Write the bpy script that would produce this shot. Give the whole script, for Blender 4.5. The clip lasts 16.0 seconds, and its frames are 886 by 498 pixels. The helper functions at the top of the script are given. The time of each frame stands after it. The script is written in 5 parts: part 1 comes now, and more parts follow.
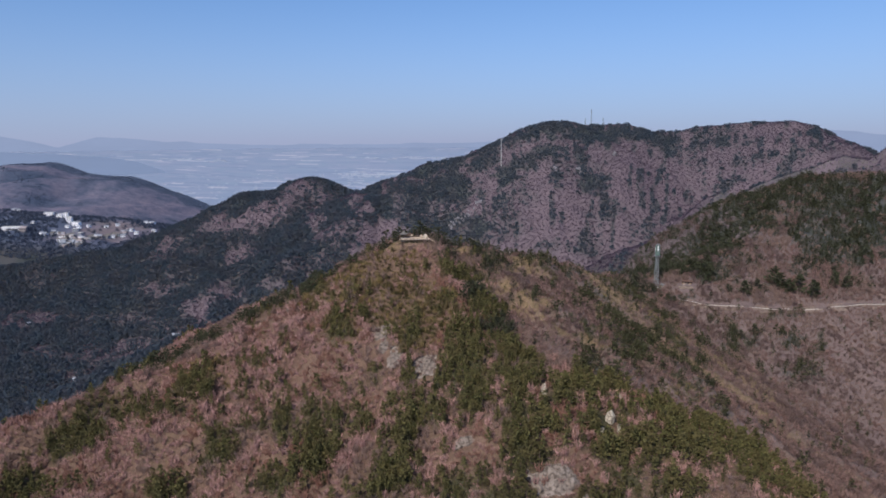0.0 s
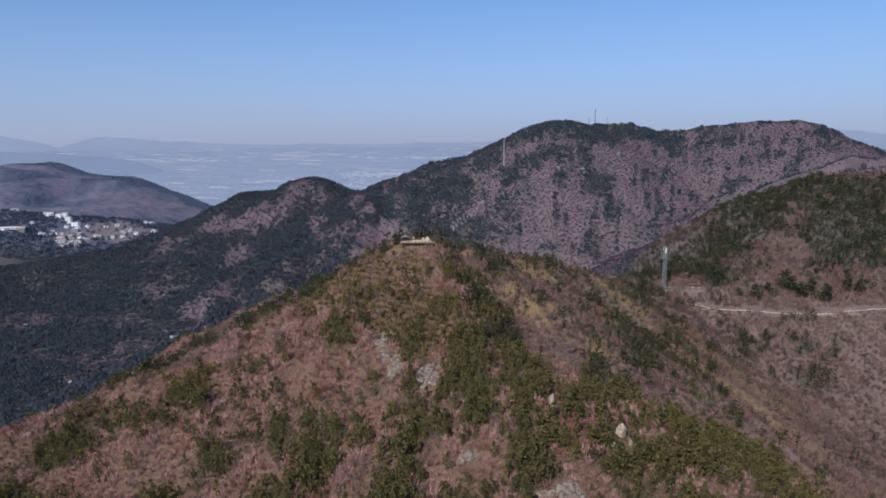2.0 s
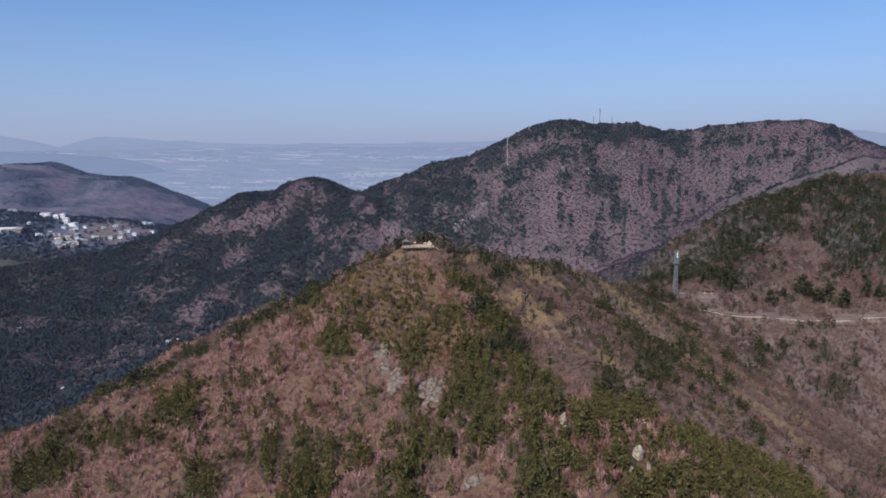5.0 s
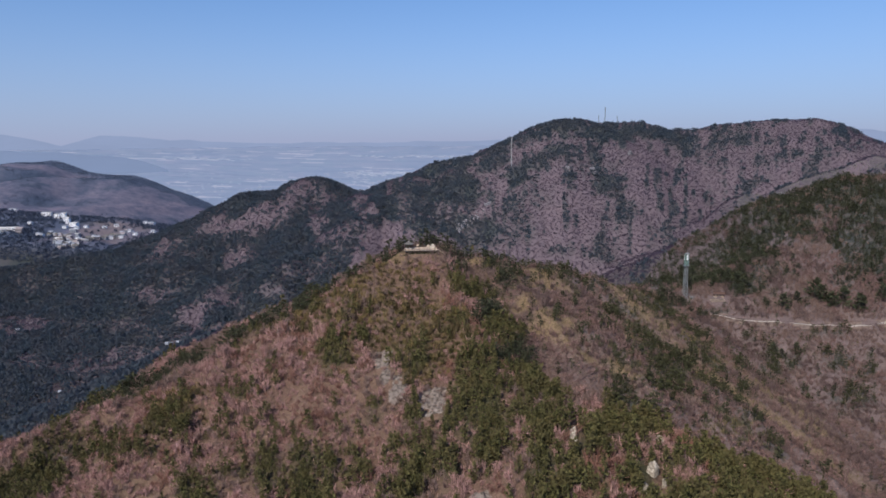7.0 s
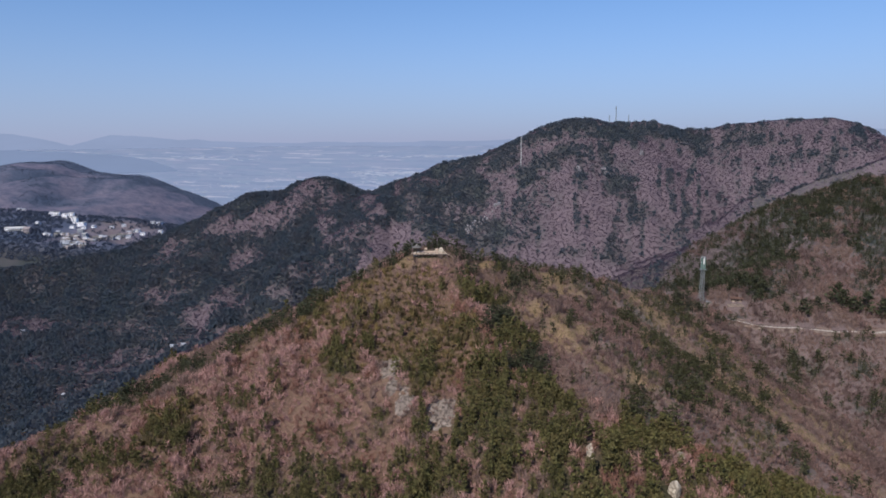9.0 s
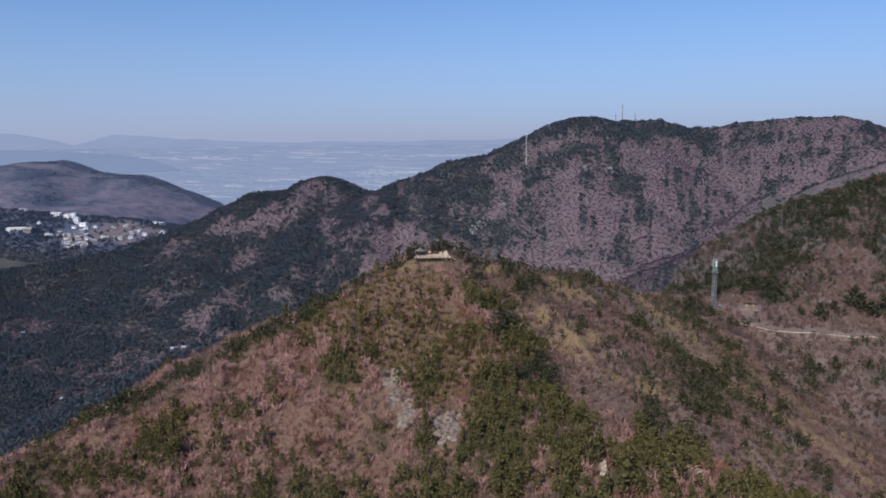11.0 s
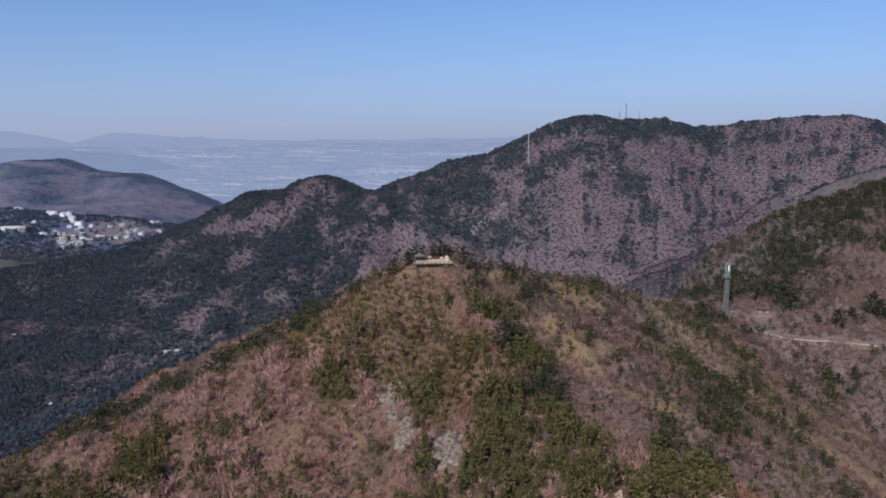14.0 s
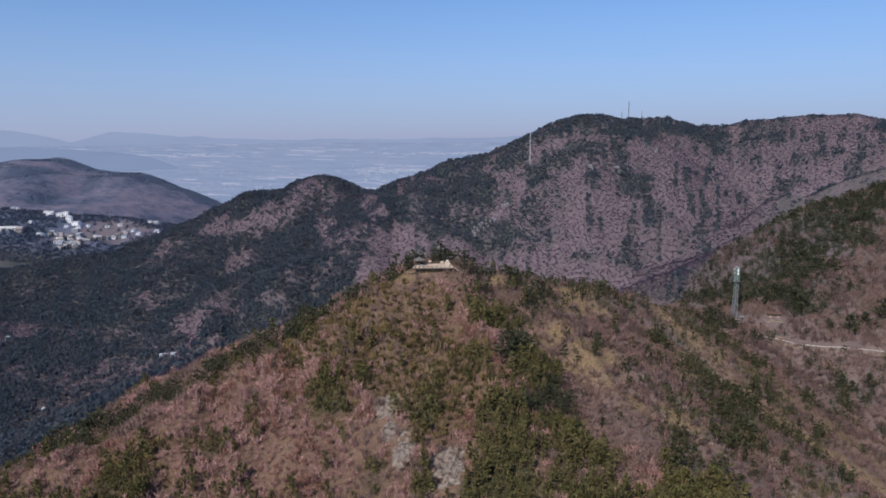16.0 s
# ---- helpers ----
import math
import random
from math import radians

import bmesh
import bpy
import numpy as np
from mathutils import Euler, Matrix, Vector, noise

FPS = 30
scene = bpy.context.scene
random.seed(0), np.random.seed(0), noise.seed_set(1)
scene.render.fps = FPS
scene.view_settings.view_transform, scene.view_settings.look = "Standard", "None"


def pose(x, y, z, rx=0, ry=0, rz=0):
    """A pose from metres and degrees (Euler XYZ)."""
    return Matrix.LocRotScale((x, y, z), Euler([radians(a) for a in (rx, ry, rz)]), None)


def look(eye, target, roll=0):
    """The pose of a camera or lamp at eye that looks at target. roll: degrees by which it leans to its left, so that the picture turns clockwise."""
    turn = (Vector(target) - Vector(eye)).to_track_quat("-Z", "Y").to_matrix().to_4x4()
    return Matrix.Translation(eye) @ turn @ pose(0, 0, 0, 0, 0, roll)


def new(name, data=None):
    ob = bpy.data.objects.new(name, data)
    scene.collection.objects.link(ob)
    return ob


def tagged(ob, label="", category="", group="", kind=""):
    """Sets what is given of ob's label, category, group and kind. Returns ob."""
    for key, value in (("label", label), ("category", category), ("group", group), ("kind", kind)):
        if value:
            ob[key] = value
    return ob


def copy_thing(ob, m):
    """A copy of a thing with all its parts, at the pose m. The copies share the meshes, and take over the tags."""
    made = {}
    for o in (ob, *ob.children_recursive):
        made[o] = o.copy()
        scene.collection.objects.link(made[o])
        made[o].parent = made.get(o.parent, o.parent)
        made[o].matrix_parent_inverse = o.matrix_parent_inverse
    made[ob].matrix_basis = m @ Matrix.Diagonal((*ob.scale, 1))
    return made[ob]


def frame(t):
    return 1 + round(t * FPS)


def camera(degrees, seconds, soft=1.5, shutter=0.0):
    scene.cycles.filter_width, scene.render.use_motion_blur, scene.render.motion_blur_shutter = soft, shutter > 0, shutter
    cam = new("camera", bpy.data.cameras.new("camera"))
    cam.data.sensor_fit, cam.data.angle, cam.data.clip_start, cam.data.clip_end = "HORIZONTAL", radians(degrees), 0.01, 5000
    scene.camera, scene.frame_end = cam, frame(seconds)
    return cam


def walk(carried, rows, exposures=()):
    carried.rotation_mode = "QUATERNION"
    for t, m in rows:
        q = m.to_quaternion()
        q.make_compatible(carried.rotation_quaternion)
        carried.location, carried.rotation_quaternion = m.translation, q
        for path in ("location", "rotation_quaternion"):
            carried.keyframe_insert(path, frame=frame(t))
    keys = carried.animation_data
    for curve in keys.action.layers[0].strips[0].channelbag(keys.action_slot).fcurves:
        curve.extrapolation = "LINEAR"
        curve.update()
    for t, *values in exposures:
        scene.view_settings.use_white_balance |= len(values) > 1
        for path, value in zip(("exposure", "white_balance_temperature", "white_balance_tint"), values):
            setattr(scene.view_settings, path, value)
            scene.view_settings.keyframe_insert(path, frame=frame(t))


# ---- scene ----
cam = camera(66.0, 16.0, soft=1.75)
PATH = [
    (0, (0.002, -0.02, 299.982), (0.084, 1.95, 299.65), -0.2),
    (0.5, (0.008, 3.727, 299.989), (0.088, 5.698, 299.657), -0.2),
    (1, (0.013, 7.474, 299.989), (0.092, 9.444, 299.656), -0.2),
    (1.5, (0.011, 11.242, 299.994), (0.089, 13.213, 299.661), -0.2),
    (2, (-0.001, 15.013, 300.0), (0.076, 16.983, 299.667), -0.2),
    (2.5, (-0.003, 18.773, 300.0), (0.072, 20.743, 299.666), -0.2),
    (3, (0.006, 22.506, 299.996), (0.081, 24.477, 299.662), -0.2),
    (3.5, (0.015, 26.254, 299.996), (0.09, 28.225, 299.662), -0.2),
    (4, (0.014, 30.006, 299.998), (0.088, 31.976, 299.664), -0.2),
    (6.5, (0.0, 48.752, 300.013), (0.069, 50.722, 299.677), -0.2),
    (7, (-0.007, 52.514, 300.005), (0.057, 54.484, 299.668), -0.2),
    (7.5, (-0.005, 56.304, 300.008), (0.047, 58.275, 299.672), -0.2),
    (8, (-0.005, 60.057, 300.014), (0.044, 62.028, 299.678), -0.2),
    (8.5, (-0.005, 63.802, 300.019), (0.04, 65.773, 299.681), -0.2),
    (9, (0.005, 67.546, 300.02), (0.045, 69.517, 299.682), -0.2),
    (11.5, (-0.015, 86.226, 300.003), (0.013, 88.196, 299.662), -0.3),
    (12, (-0.021, 89.948, 300.001), (0.007, 91.918, 299.659), -0.3),
    (12.5, (-0.028, 93.705, 300.001), (0.0, 95.675, 299.658), -0.3),
    (13, (-0.017, 97.461, 299.996), (0.01, 99.431, 299.653), -0.3),
    (13.5, (-0.032, 101.2, 300.004), (-0.004, 103.17, 299.659), -0.3),
    (14, (-0.013, 104.954, 300.008), (0.015, 106.924, 299.663), -0.2),
    (14.5, (-0.01, 108.716, 299.996), (0.019, 110.685, 299.651), -0.2),
    (15, (0.008, 112.492, 299.993), (0.037, 114.461, 299.646), -0.2),
    (15.5, (0.029, 116.285, 299.991), (0.057, 118.255, 299.644), -0.2),
    (16, (0.05, 120.059, 299.986), (0.077, 122.028, 299.639), -0.2),
]
walk(cam, [(t, look(eye, target, roll)) for t, eye, target, roll in PATH])

# ---- light ----
SUN_ELEVATION, SUN_AZIMUTH = 44.0, 212.0     # degrees; azimuth clockwise from +y
world = bpy.data.worlds.new("sky")
scene.world = world
world.use_nodes = True
wn, wl = world.node_tree.nodes, world.node_tree.links
wn.clear()
sky = wn.new("ShaderNodeTexSky")
sky.sky_type = "NISHITA"
sky.sun_disc = False
sky.sun_elevation, sky.sun_rotation = radians(SUN_ELEVATION), radians(SUN_AZIMUTH)
sky.altitude, sky.air_density, sky.dust_density, sky.ozone_density = 300, 1.0, 1.0, 2.0
bg = wn.new("ShaderNodeBackground")
bg.inputs["Strength"].default_value = 0.100
wout = wn.new("ShaderNodeOutputWorld")
coord = wn.new("ShaderNodeTexCoord")
lift = wn.new("ShaderNodeVectorMath")
lift.operation = "MULTIPLY_ADD"
lift.inputs[1].default_value, lift.inputs[2].default_value = (1, 1, 0.95), (0, 0, 0.07)
unit = wn.new("ShaderNodeVectorMath")
unit.operation = "NORMALIZE"
wl.new(coord.outputs["Generated"], lift.inputs[0])
wl.new(lift.outputs[0], unit.inputs[0])
wl.new(unit.outputs[0], sky.inputs["Vector"])
tint = wn.new("ShaderNodeMix")
tint.data_type, tint.blend_type = "RGBA", "MULTIPLY"
tint.inputs[0].default_value = 1.0
tint.inputs[7].default_value = (0.88, 1.125, 1.455, 1)
wl.new(sky.outputs[0], tint.inputs[6])
# the haze that thickens towards the horizon
split, low_sky, haze = wn.new("ShaderNodeSeparateXYZ"), wn.new("ShaderNodeMapRange"), wn.new("ShaderNodeMix")
power = wn.new("ShaderNodeMath")
power.operation, power.inputs[1].default_value = "POWER", 2.0
low_sky.inputs["From Min"].default_value, low_sky.inputs["From Max"].default_value = 0.24, -0.01
haze.data_type = "RGBA"
haze.inputs[7].default_value = (3.55, 4.06, 5.86, 1)
wl.new(coord.outputs["Generated"], split.inputs[0])
wl.new(split.outputs["Z"], low_sky.inputs["Value"])
wl.new(low_sky.outputs[0], power.inputs[0])
wl.new(power.outputs[0], haze.inputs[0])
wl.new(tint.outputs[2], haze.inputs[6])
wl.new(haze.outputs[2], bg.inputs[0])
wl.new(bg.outputs[0], wout.inputs[0])
sun_data = bpy.data.lights.new("sun", "SUN")
sun_data.energy, sun_data.angle, sun_data.color = 4.8, radians(0.6), (1.0, 0.93, 0.83)
sun = new("sun", sun_data)
ce, se = math.cos(radians(SUN_ELEVATION)), math.sin(radians(SUN_ELEVATION))
sun.matrix_world = look((math.sin(radians(SUN_AZIMUTH)) * ce * 900, math.cos(radians(SUN_AZIMUTH)) * ce * 900, se * 900), (0, 0, 0))


# ---- materials ----
def material(name, rough=0.9, spec=0.2):
    m = bpy.data.materials.new(name)
    m.use_nodes = True
    n, l = m.node_tree.nodes, m.node_tree.links
    b = n["Principled BSDF"]
    b.inputs["Roughness"].default_value = rough
    b.inputs["Specular IOR Level"].default_value = spec
    return m, n, l, b


def noise_tex(n, l, scale, detail=4.0, rough=0.55, stretch=None, fan=False):
    g = n.new("ShaderNodeNewGeometry")
    t = n.new("ShaderNodeTexNoise")
    t.inputs["Scale"].default_value = scale
    t.inputs["Detail"].default_value = detail
    t.inputs["Roughness"].default_value = rough
    src = g.outputs["Position"]
    if fan:
        xyz, ratio, back = n.new("ShaderNodeSeparateXYZ"), n.new("ShaderNodeMath"), n.new("ShaderNodeCombineXYZ")
        l.new(src, xyz.inputs[0])
        ratio.operation = "DIVIDE"
        l.new(xyz.outputs[0], ratio.inputs[0])
        l.new(xyz.outputs[1], ratio.inputs[1])
        long = n.new("ShaderNodeMath")
        long.operation, long.inputs[1].default_value = "MULTIPLY", 1250
        l.new(ratio.outputs[0], long.inputs[0])
        l.new(long.outputs[0], back.inputs[0])
        l.new(xyz.outputs[1], back.inputs[1])
        l.new(xyz.outputs[2], back.inputs[2])
        src = back.outputs[0]
    if stretch:
        mp = n.new("ShaderNodeVectorMath")
        mp.operation = "MULTIPLY"
        mp.inputs[1].default_value = stretch
        l.new(src, mp.inputs[0])
        src = mp.outputs[0]
    l.new(src, t.inputs["Vector"])
    return t.outputs["Fac"]


def ramp(n, l, fac, stops):
    r = n.new("ShaderNodeValToRGB")
    e = r.color_ramp.elements
    while len(e) < len(stops):
        e.new(0.5)
    for el, (p, c) in zip(e, stops):
        el.position, el.color = p, (*c, 1)
    l.new(fac, r.inputs[0])
    return r.outputs[0]


def mix(n, l, fac, a, b, mode="MIX"):
    m = n.new("ShaderNodeMix")
    m.data_type, m.blend_type = "RGBA", mode
    for sock, v in ((m.inputs[0], fac), (m.inputs[6], a), (m.inputs[7], b)):
        if isinstance(v, (int, float)):
            sock.default_value = v
        elif isinstance(v, tuple):
            sock.default_value = (*v, 1)
        else:
            l.new(v, sock)
    return m.outputs[2]


def bump(n, l, b, height, strength, distance):
    k = n.new("ShaderNodeBump")
    k.inputs["Strength"].default_value, k.inputs["Distance"].default_value = strength, distance
    l.new(height, k.inputs["Height"])
    l.new(k.outputs[0], b.inputs["Normal"])


def mottled(name, c1, c2, c3, scale, fine, rough=0.95, strength=0.4, dist=0.3):
    """Three colours mixed by a coarse and a fine noise, with relief."""
    m, n, l, b = material(name, rough)
    coarse = ramp(n, l, noise_tex(n, l, scale), [(0.35, c1), (0.65, c2)])
    f = noise_tex(n, l, fine, 5)
    fr = ramp(n, l, f, [(0.42, (0, 0, 0)), (0.62, (1, 1, 1))])
    l.new(mix(n, l, fr, coarse, c3), b.inputs["Base Color"])
    bump(n, l, b, f, strength, dist)
    return m


def ground_material():
    """Leaf litter, straw grass, pine duff and far fields, after the cover painted by the plan; far colours include
    haze.
    """
    m, n, l, b = material("forest_floor", 0.97, 0.1)
    at = n.new("ShaderNodeVertexColor")
    at.layer_name = "cover"
    sep = n.new("ShaderNodeSeparateColor")
    l.new(at.outputs["Color"], sep.inputs[0])
    fine, mid = noise_tex(n, l, 0.9, 6, 0.65), noise_tex(n, l, 0.05, 4)
    litter = ramp(n, l, fine, [(0.32, (0.045, 0.027, 0.021)), (0.5, (0.104, 0.063, 0.048)), (0.68, (0.170, 0.107, 0.081))])
    litter = mix(n, l, ramp(n, l, mid, [(0.4, (0, 0, 0)), (0.65, (1, 1, 1))]), litter, mix(n, l, 0.4, litter, (0.22, 0.15, 0.105)))
    straw = ramp(n, l, fine, [(0.35, (0.115, 0.078, 0.046)), (0.65, (0.235, 0.165, 0.098))])
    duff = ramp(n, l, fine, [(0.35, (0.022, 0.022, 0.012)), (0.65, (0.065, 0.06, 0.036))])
    patch = n.new("ShaderNodeTexVoronoi")
    patch.feature, patch.distance = "F1", "CHEBYCHEV"
    patch.inputs["Scale"].default_value = 0.034
    g = n.new("ShaderNodeNewGeometry")
    warp = n.new("ShaderNodeVectorMath")
    warp.operation = "MULTIPLY"
    warp.inputs[1].default_value = (0.3, 1.0, 0.0)
    l.new(g.outputs["Position"], warp.inputs[0])
    l.new(warp.outputs[0], patch.inputs["Vector"])
    psep = n.new("ShaderNodeSeparateColor")
    l.new(patch.outputs["Color"], psep.inputs[0])
    # The blue in the fields is haze put into their colour.
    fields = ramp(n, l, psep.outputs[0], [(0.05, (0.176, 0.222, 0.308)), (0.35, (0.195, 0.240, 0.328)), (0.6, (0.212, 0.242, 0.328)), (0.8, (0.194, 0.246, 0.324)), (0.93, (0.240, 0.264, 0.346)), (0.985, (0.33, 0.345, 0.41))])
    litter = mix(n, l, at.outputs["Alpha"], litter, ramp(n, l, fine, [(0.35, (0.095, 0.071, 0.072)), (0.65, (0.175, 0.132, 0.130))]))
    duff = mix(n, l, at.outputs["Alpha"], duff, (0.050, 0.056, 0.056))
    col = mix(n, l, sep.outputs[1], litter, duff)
    far_haze = n.new("ShaderNodeVertexColor")
    far_haze.layer_name = "far_haze"
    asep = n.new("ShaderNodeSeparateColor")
    l.new(far_haze.outputs["Color"], asep.inputs[0])
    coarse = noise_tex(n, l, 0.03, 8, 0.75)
    # Far slopes: haze worked into the bare, pine and mauve ground colours.
    hazy_bare = ramp(n, l, coarse, [(0.36, (0.068, 0.077, 0.118)), (0.5, (0.118, 0.110, 0.152)), (0.64, (0.168, 0.142, 0.178))])
    hazy_pine = ramp(n, l, coarse, [(0.42, (0.052, 0.070, 0.110)), (0.58, (0.072, 0.092, 0.138))])
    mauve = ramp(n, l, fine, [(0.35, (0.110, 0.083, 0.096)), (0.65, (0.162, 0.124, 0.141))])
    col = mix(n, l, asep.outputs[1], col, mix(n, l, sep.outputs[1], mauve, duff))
    col = mix(n, l, asep.outputs[0], col, mix(n, l, sep.outputs[1], hazy_bare, hazy_pine))
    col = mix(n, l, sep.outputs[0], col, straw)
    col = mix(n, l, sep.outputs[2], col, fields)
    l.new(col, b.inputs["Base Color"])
    bump(n, l, b, fine, 0.6, 0.5)
    return m


def leafy(name, dark, light, warm, rough=0.8, size=0.16, thin=0.0, stretch=None, share=0.6, fan=False):
    """Foliage or twigs: tone from plant to plant and from tuft to tuft."""
    m, n, l, b = material(name, rough, 0.15)
    g = n.new("ShaderNodeNewGeometry")
    o = n.new("ShaderNodeObjectInfo")
    tuft = ramp(n, l, g.outputs["Random Per Island"], [(0.0, dark), (1.0, light)])
    plant = ramp(n, l, noise_tex(n, l, size, 2, stretch=stretch, fan=fan), [(0.38, (0, 0, 0)), (0.66, (1, 1, 1))])
    col = mix(n, l, plant, tuft, mix(n, l, share, tuft, warm))
    one = mix(n, l, o.outputs["Random"], (0.74, 0.74, 0.74), (1.12, 1.12, 1.12))
    col = mix(n, l, 1.0, col, one, "MULTIPLY")
    l.new(col, b.inputs["Base Color"])
    if thin:
        through_light, both = n.new("ShaderNodeBsdfTranslucent"), n.new("ShaderNodeMixShader")
        both.inputs[0].default_value = thin
        l.new(col, through_light.inputs["Color"])
        l.new(b.outputs[0], both.inputs[1])
        l.new(through_light.outputs[0], both.inputs[2])
        l.new(both.outputs[0], n["Material Output"].inputs[0])
    return m


M_GROUND = ground_material()
M_PINE = leafy("pine_needles", (0.012, 0.014, 0.006), (0.128, 0.118, 0.045), (0.110, 0.086, 0.040))
M_TWIG = leafy("bare_twigs", (0.170, 0.096, 0.087), (0.420, 0.243, 0.219), (0.308, 0.180, 0.160), size=0.09)
M_GREYTWIG = leafy("grey_twigs", (0.122, 0.082, 0.072), (0.272, 0.184, 0.158), (0.212, 0.142, 0.120), size=0.09)
M_RUSSET = leafy("russet_leaves", (0.084, 0.042, 0.033), (0.28, 0.146, 0.108), (0.20, 0.104, 0.086), size=0.09)
M_MAUVETWIG = leafy("mauve_twigs", (0.082, 0.051, 0.046), (0.318, 0.199, 0.176), (0.205, 0.128, 0.112), size=0.07)
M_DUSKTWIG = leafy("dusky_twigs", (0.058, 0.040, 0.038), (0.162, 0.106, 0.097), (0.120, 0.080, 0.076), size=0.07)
# Mauve twigs greyed by haze that is put into their colour.
M_RIDGETWIG = leafy("hazed_mauve_twigs", (0.120, 0.094, 0.098), (0.235, 0.186, 0.190), (0.165, 0.132, 0.140), size=0.07)
M_OLIVETWIG = leafy("olive_scrub", (0.062, 0.046, 0.018), (0.24, 0.172, 0.076), (0.18, 0.132, 0.050), size=0.12)
M_OLIVE = leafy("evergreen_shrub", (0.040, 0.036, 0.015), (0.114, 0.099, 0.042), (0.15, 0.098, 0.056), size=0.12)
M_DARKSHRUB = leafy("dull_evergreen_shrub", (0.034, 0.034, 0.021), (0.105, 0.098, 0.062), (0.125, 0.095, 0.068), size=0.1)
# Second, darker set of pine needles with shade included in the colour.
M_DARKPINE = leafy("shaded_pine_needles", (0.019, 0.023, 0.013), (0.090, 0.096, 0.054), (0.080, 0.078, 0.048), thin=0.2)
M_GULLYPINE = leafy("olive_pine_needles", (0.013, 0.016, 0.008), (0.086, 0.088, 0.041), (0.072, 0.064, 0.034))
M_STRAW = leafy("dry_grass", (0.100, 0.078, 0.038), (0.232, 0.182, 0.092), (0.165, 0.126, 0.062))
M_BARK = mottled("bark", (0.10, 0.075, 0.06), (0.15, 0.11, 0.09), (0.06, 0.045, 0.04), 0.8, 6, dist=0.05)
# Distant woods: the blue of the haze is mixed into these four colours.
M_FARPINE = leafy("hazed_pine_woods", (0.067, 0.091, 0.117), (0.101, 0.127, 0.160), (0.120, 0.118, 0.138), size=0.045, thin=0.5, stretch=(1, 0.35, 0.35), share=0.6, fan=True)
M_FARTWIG = leafy("hazed_bare_woods", (0.104, 0.079, 0.107), (0.153, 0.115, 0.153), (0.070, 0.058, 0.084), size=0.075, thin=0.6, stretch=(1, 0.1, 0.1), share=0.85, fan=True)
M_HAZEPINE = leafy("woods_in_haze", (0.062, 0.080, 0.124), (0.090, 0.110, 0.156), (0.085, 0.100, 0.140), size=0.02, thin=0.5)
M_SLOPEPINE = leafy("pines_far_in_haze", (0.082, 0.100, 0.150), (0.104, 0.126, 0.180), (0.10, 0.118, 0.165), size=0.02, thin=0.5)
M_PALESCRUB = leafy("pale_dry_scrub", (0.23, 0.215, 0.200), (0.315, 0.295, 0.262), (0.26, 0.235, 0.222), size=0.05, thin=0.45)
M_ROCK = mottled("pale_granite", (0.180, 0.145, 0.125), (0.27, 0.222, 0.190), (0.075, 0.058, 0.048), 0.30, 0.6, 0.9, 0.8, 0.4)
M_TANSTONE = mottled("tan_wall_stone", (0.24, 0.185, 0.15), (0.32, 0.255, 0.21), (0.15, 0.11, 0.09), 0.6, 1.6, 0.9, 0.6, 0.2)
M_FARROCK = mottled("grey_crag", (0.21, 0.20, 0.215), (0.27, 0.255, 0.275), (0.15, 0.14, 0.155), 0.1, 0.6, 0.9, 0.8, 0.4)
M_PALEROCK = mottled("bleached_granite", (0.36, 0.315, 0.26), (0.46, 0.405, 0.335), (0.19, 0.155, 0.12), 0.45, 1.2, 0.9, 0.8, 0.4)

# ---- the lie of the land ----
_lat = np.random.RandomState(7).rand(256, 256)


def vnoise(x, y, size, seed=0):
    """Smooth value noise between -1 and 1, with lumps of that size in metres."""
    u, v = np.asarray(x) / size + 37.3 * seed, np.asarray(y) / size + 91.7 * seed
    i, j = np.floor(u).astype(int), np.floor(v).astype(int)
    a, b = u - i, v - j
    a, b = a * a * (3 - 2 * a), b * b * (3 - 2 * b)
    q = lambda p, r: _lat[p % 256, r % 256]
    return 2 * ((q(i, j) * (1 - a) + q(i + 1, j) * a) * (1 - b) + (q(i, j + 1) * (1 - a) + q(i + 1, j + 1) * a) * b) - 1


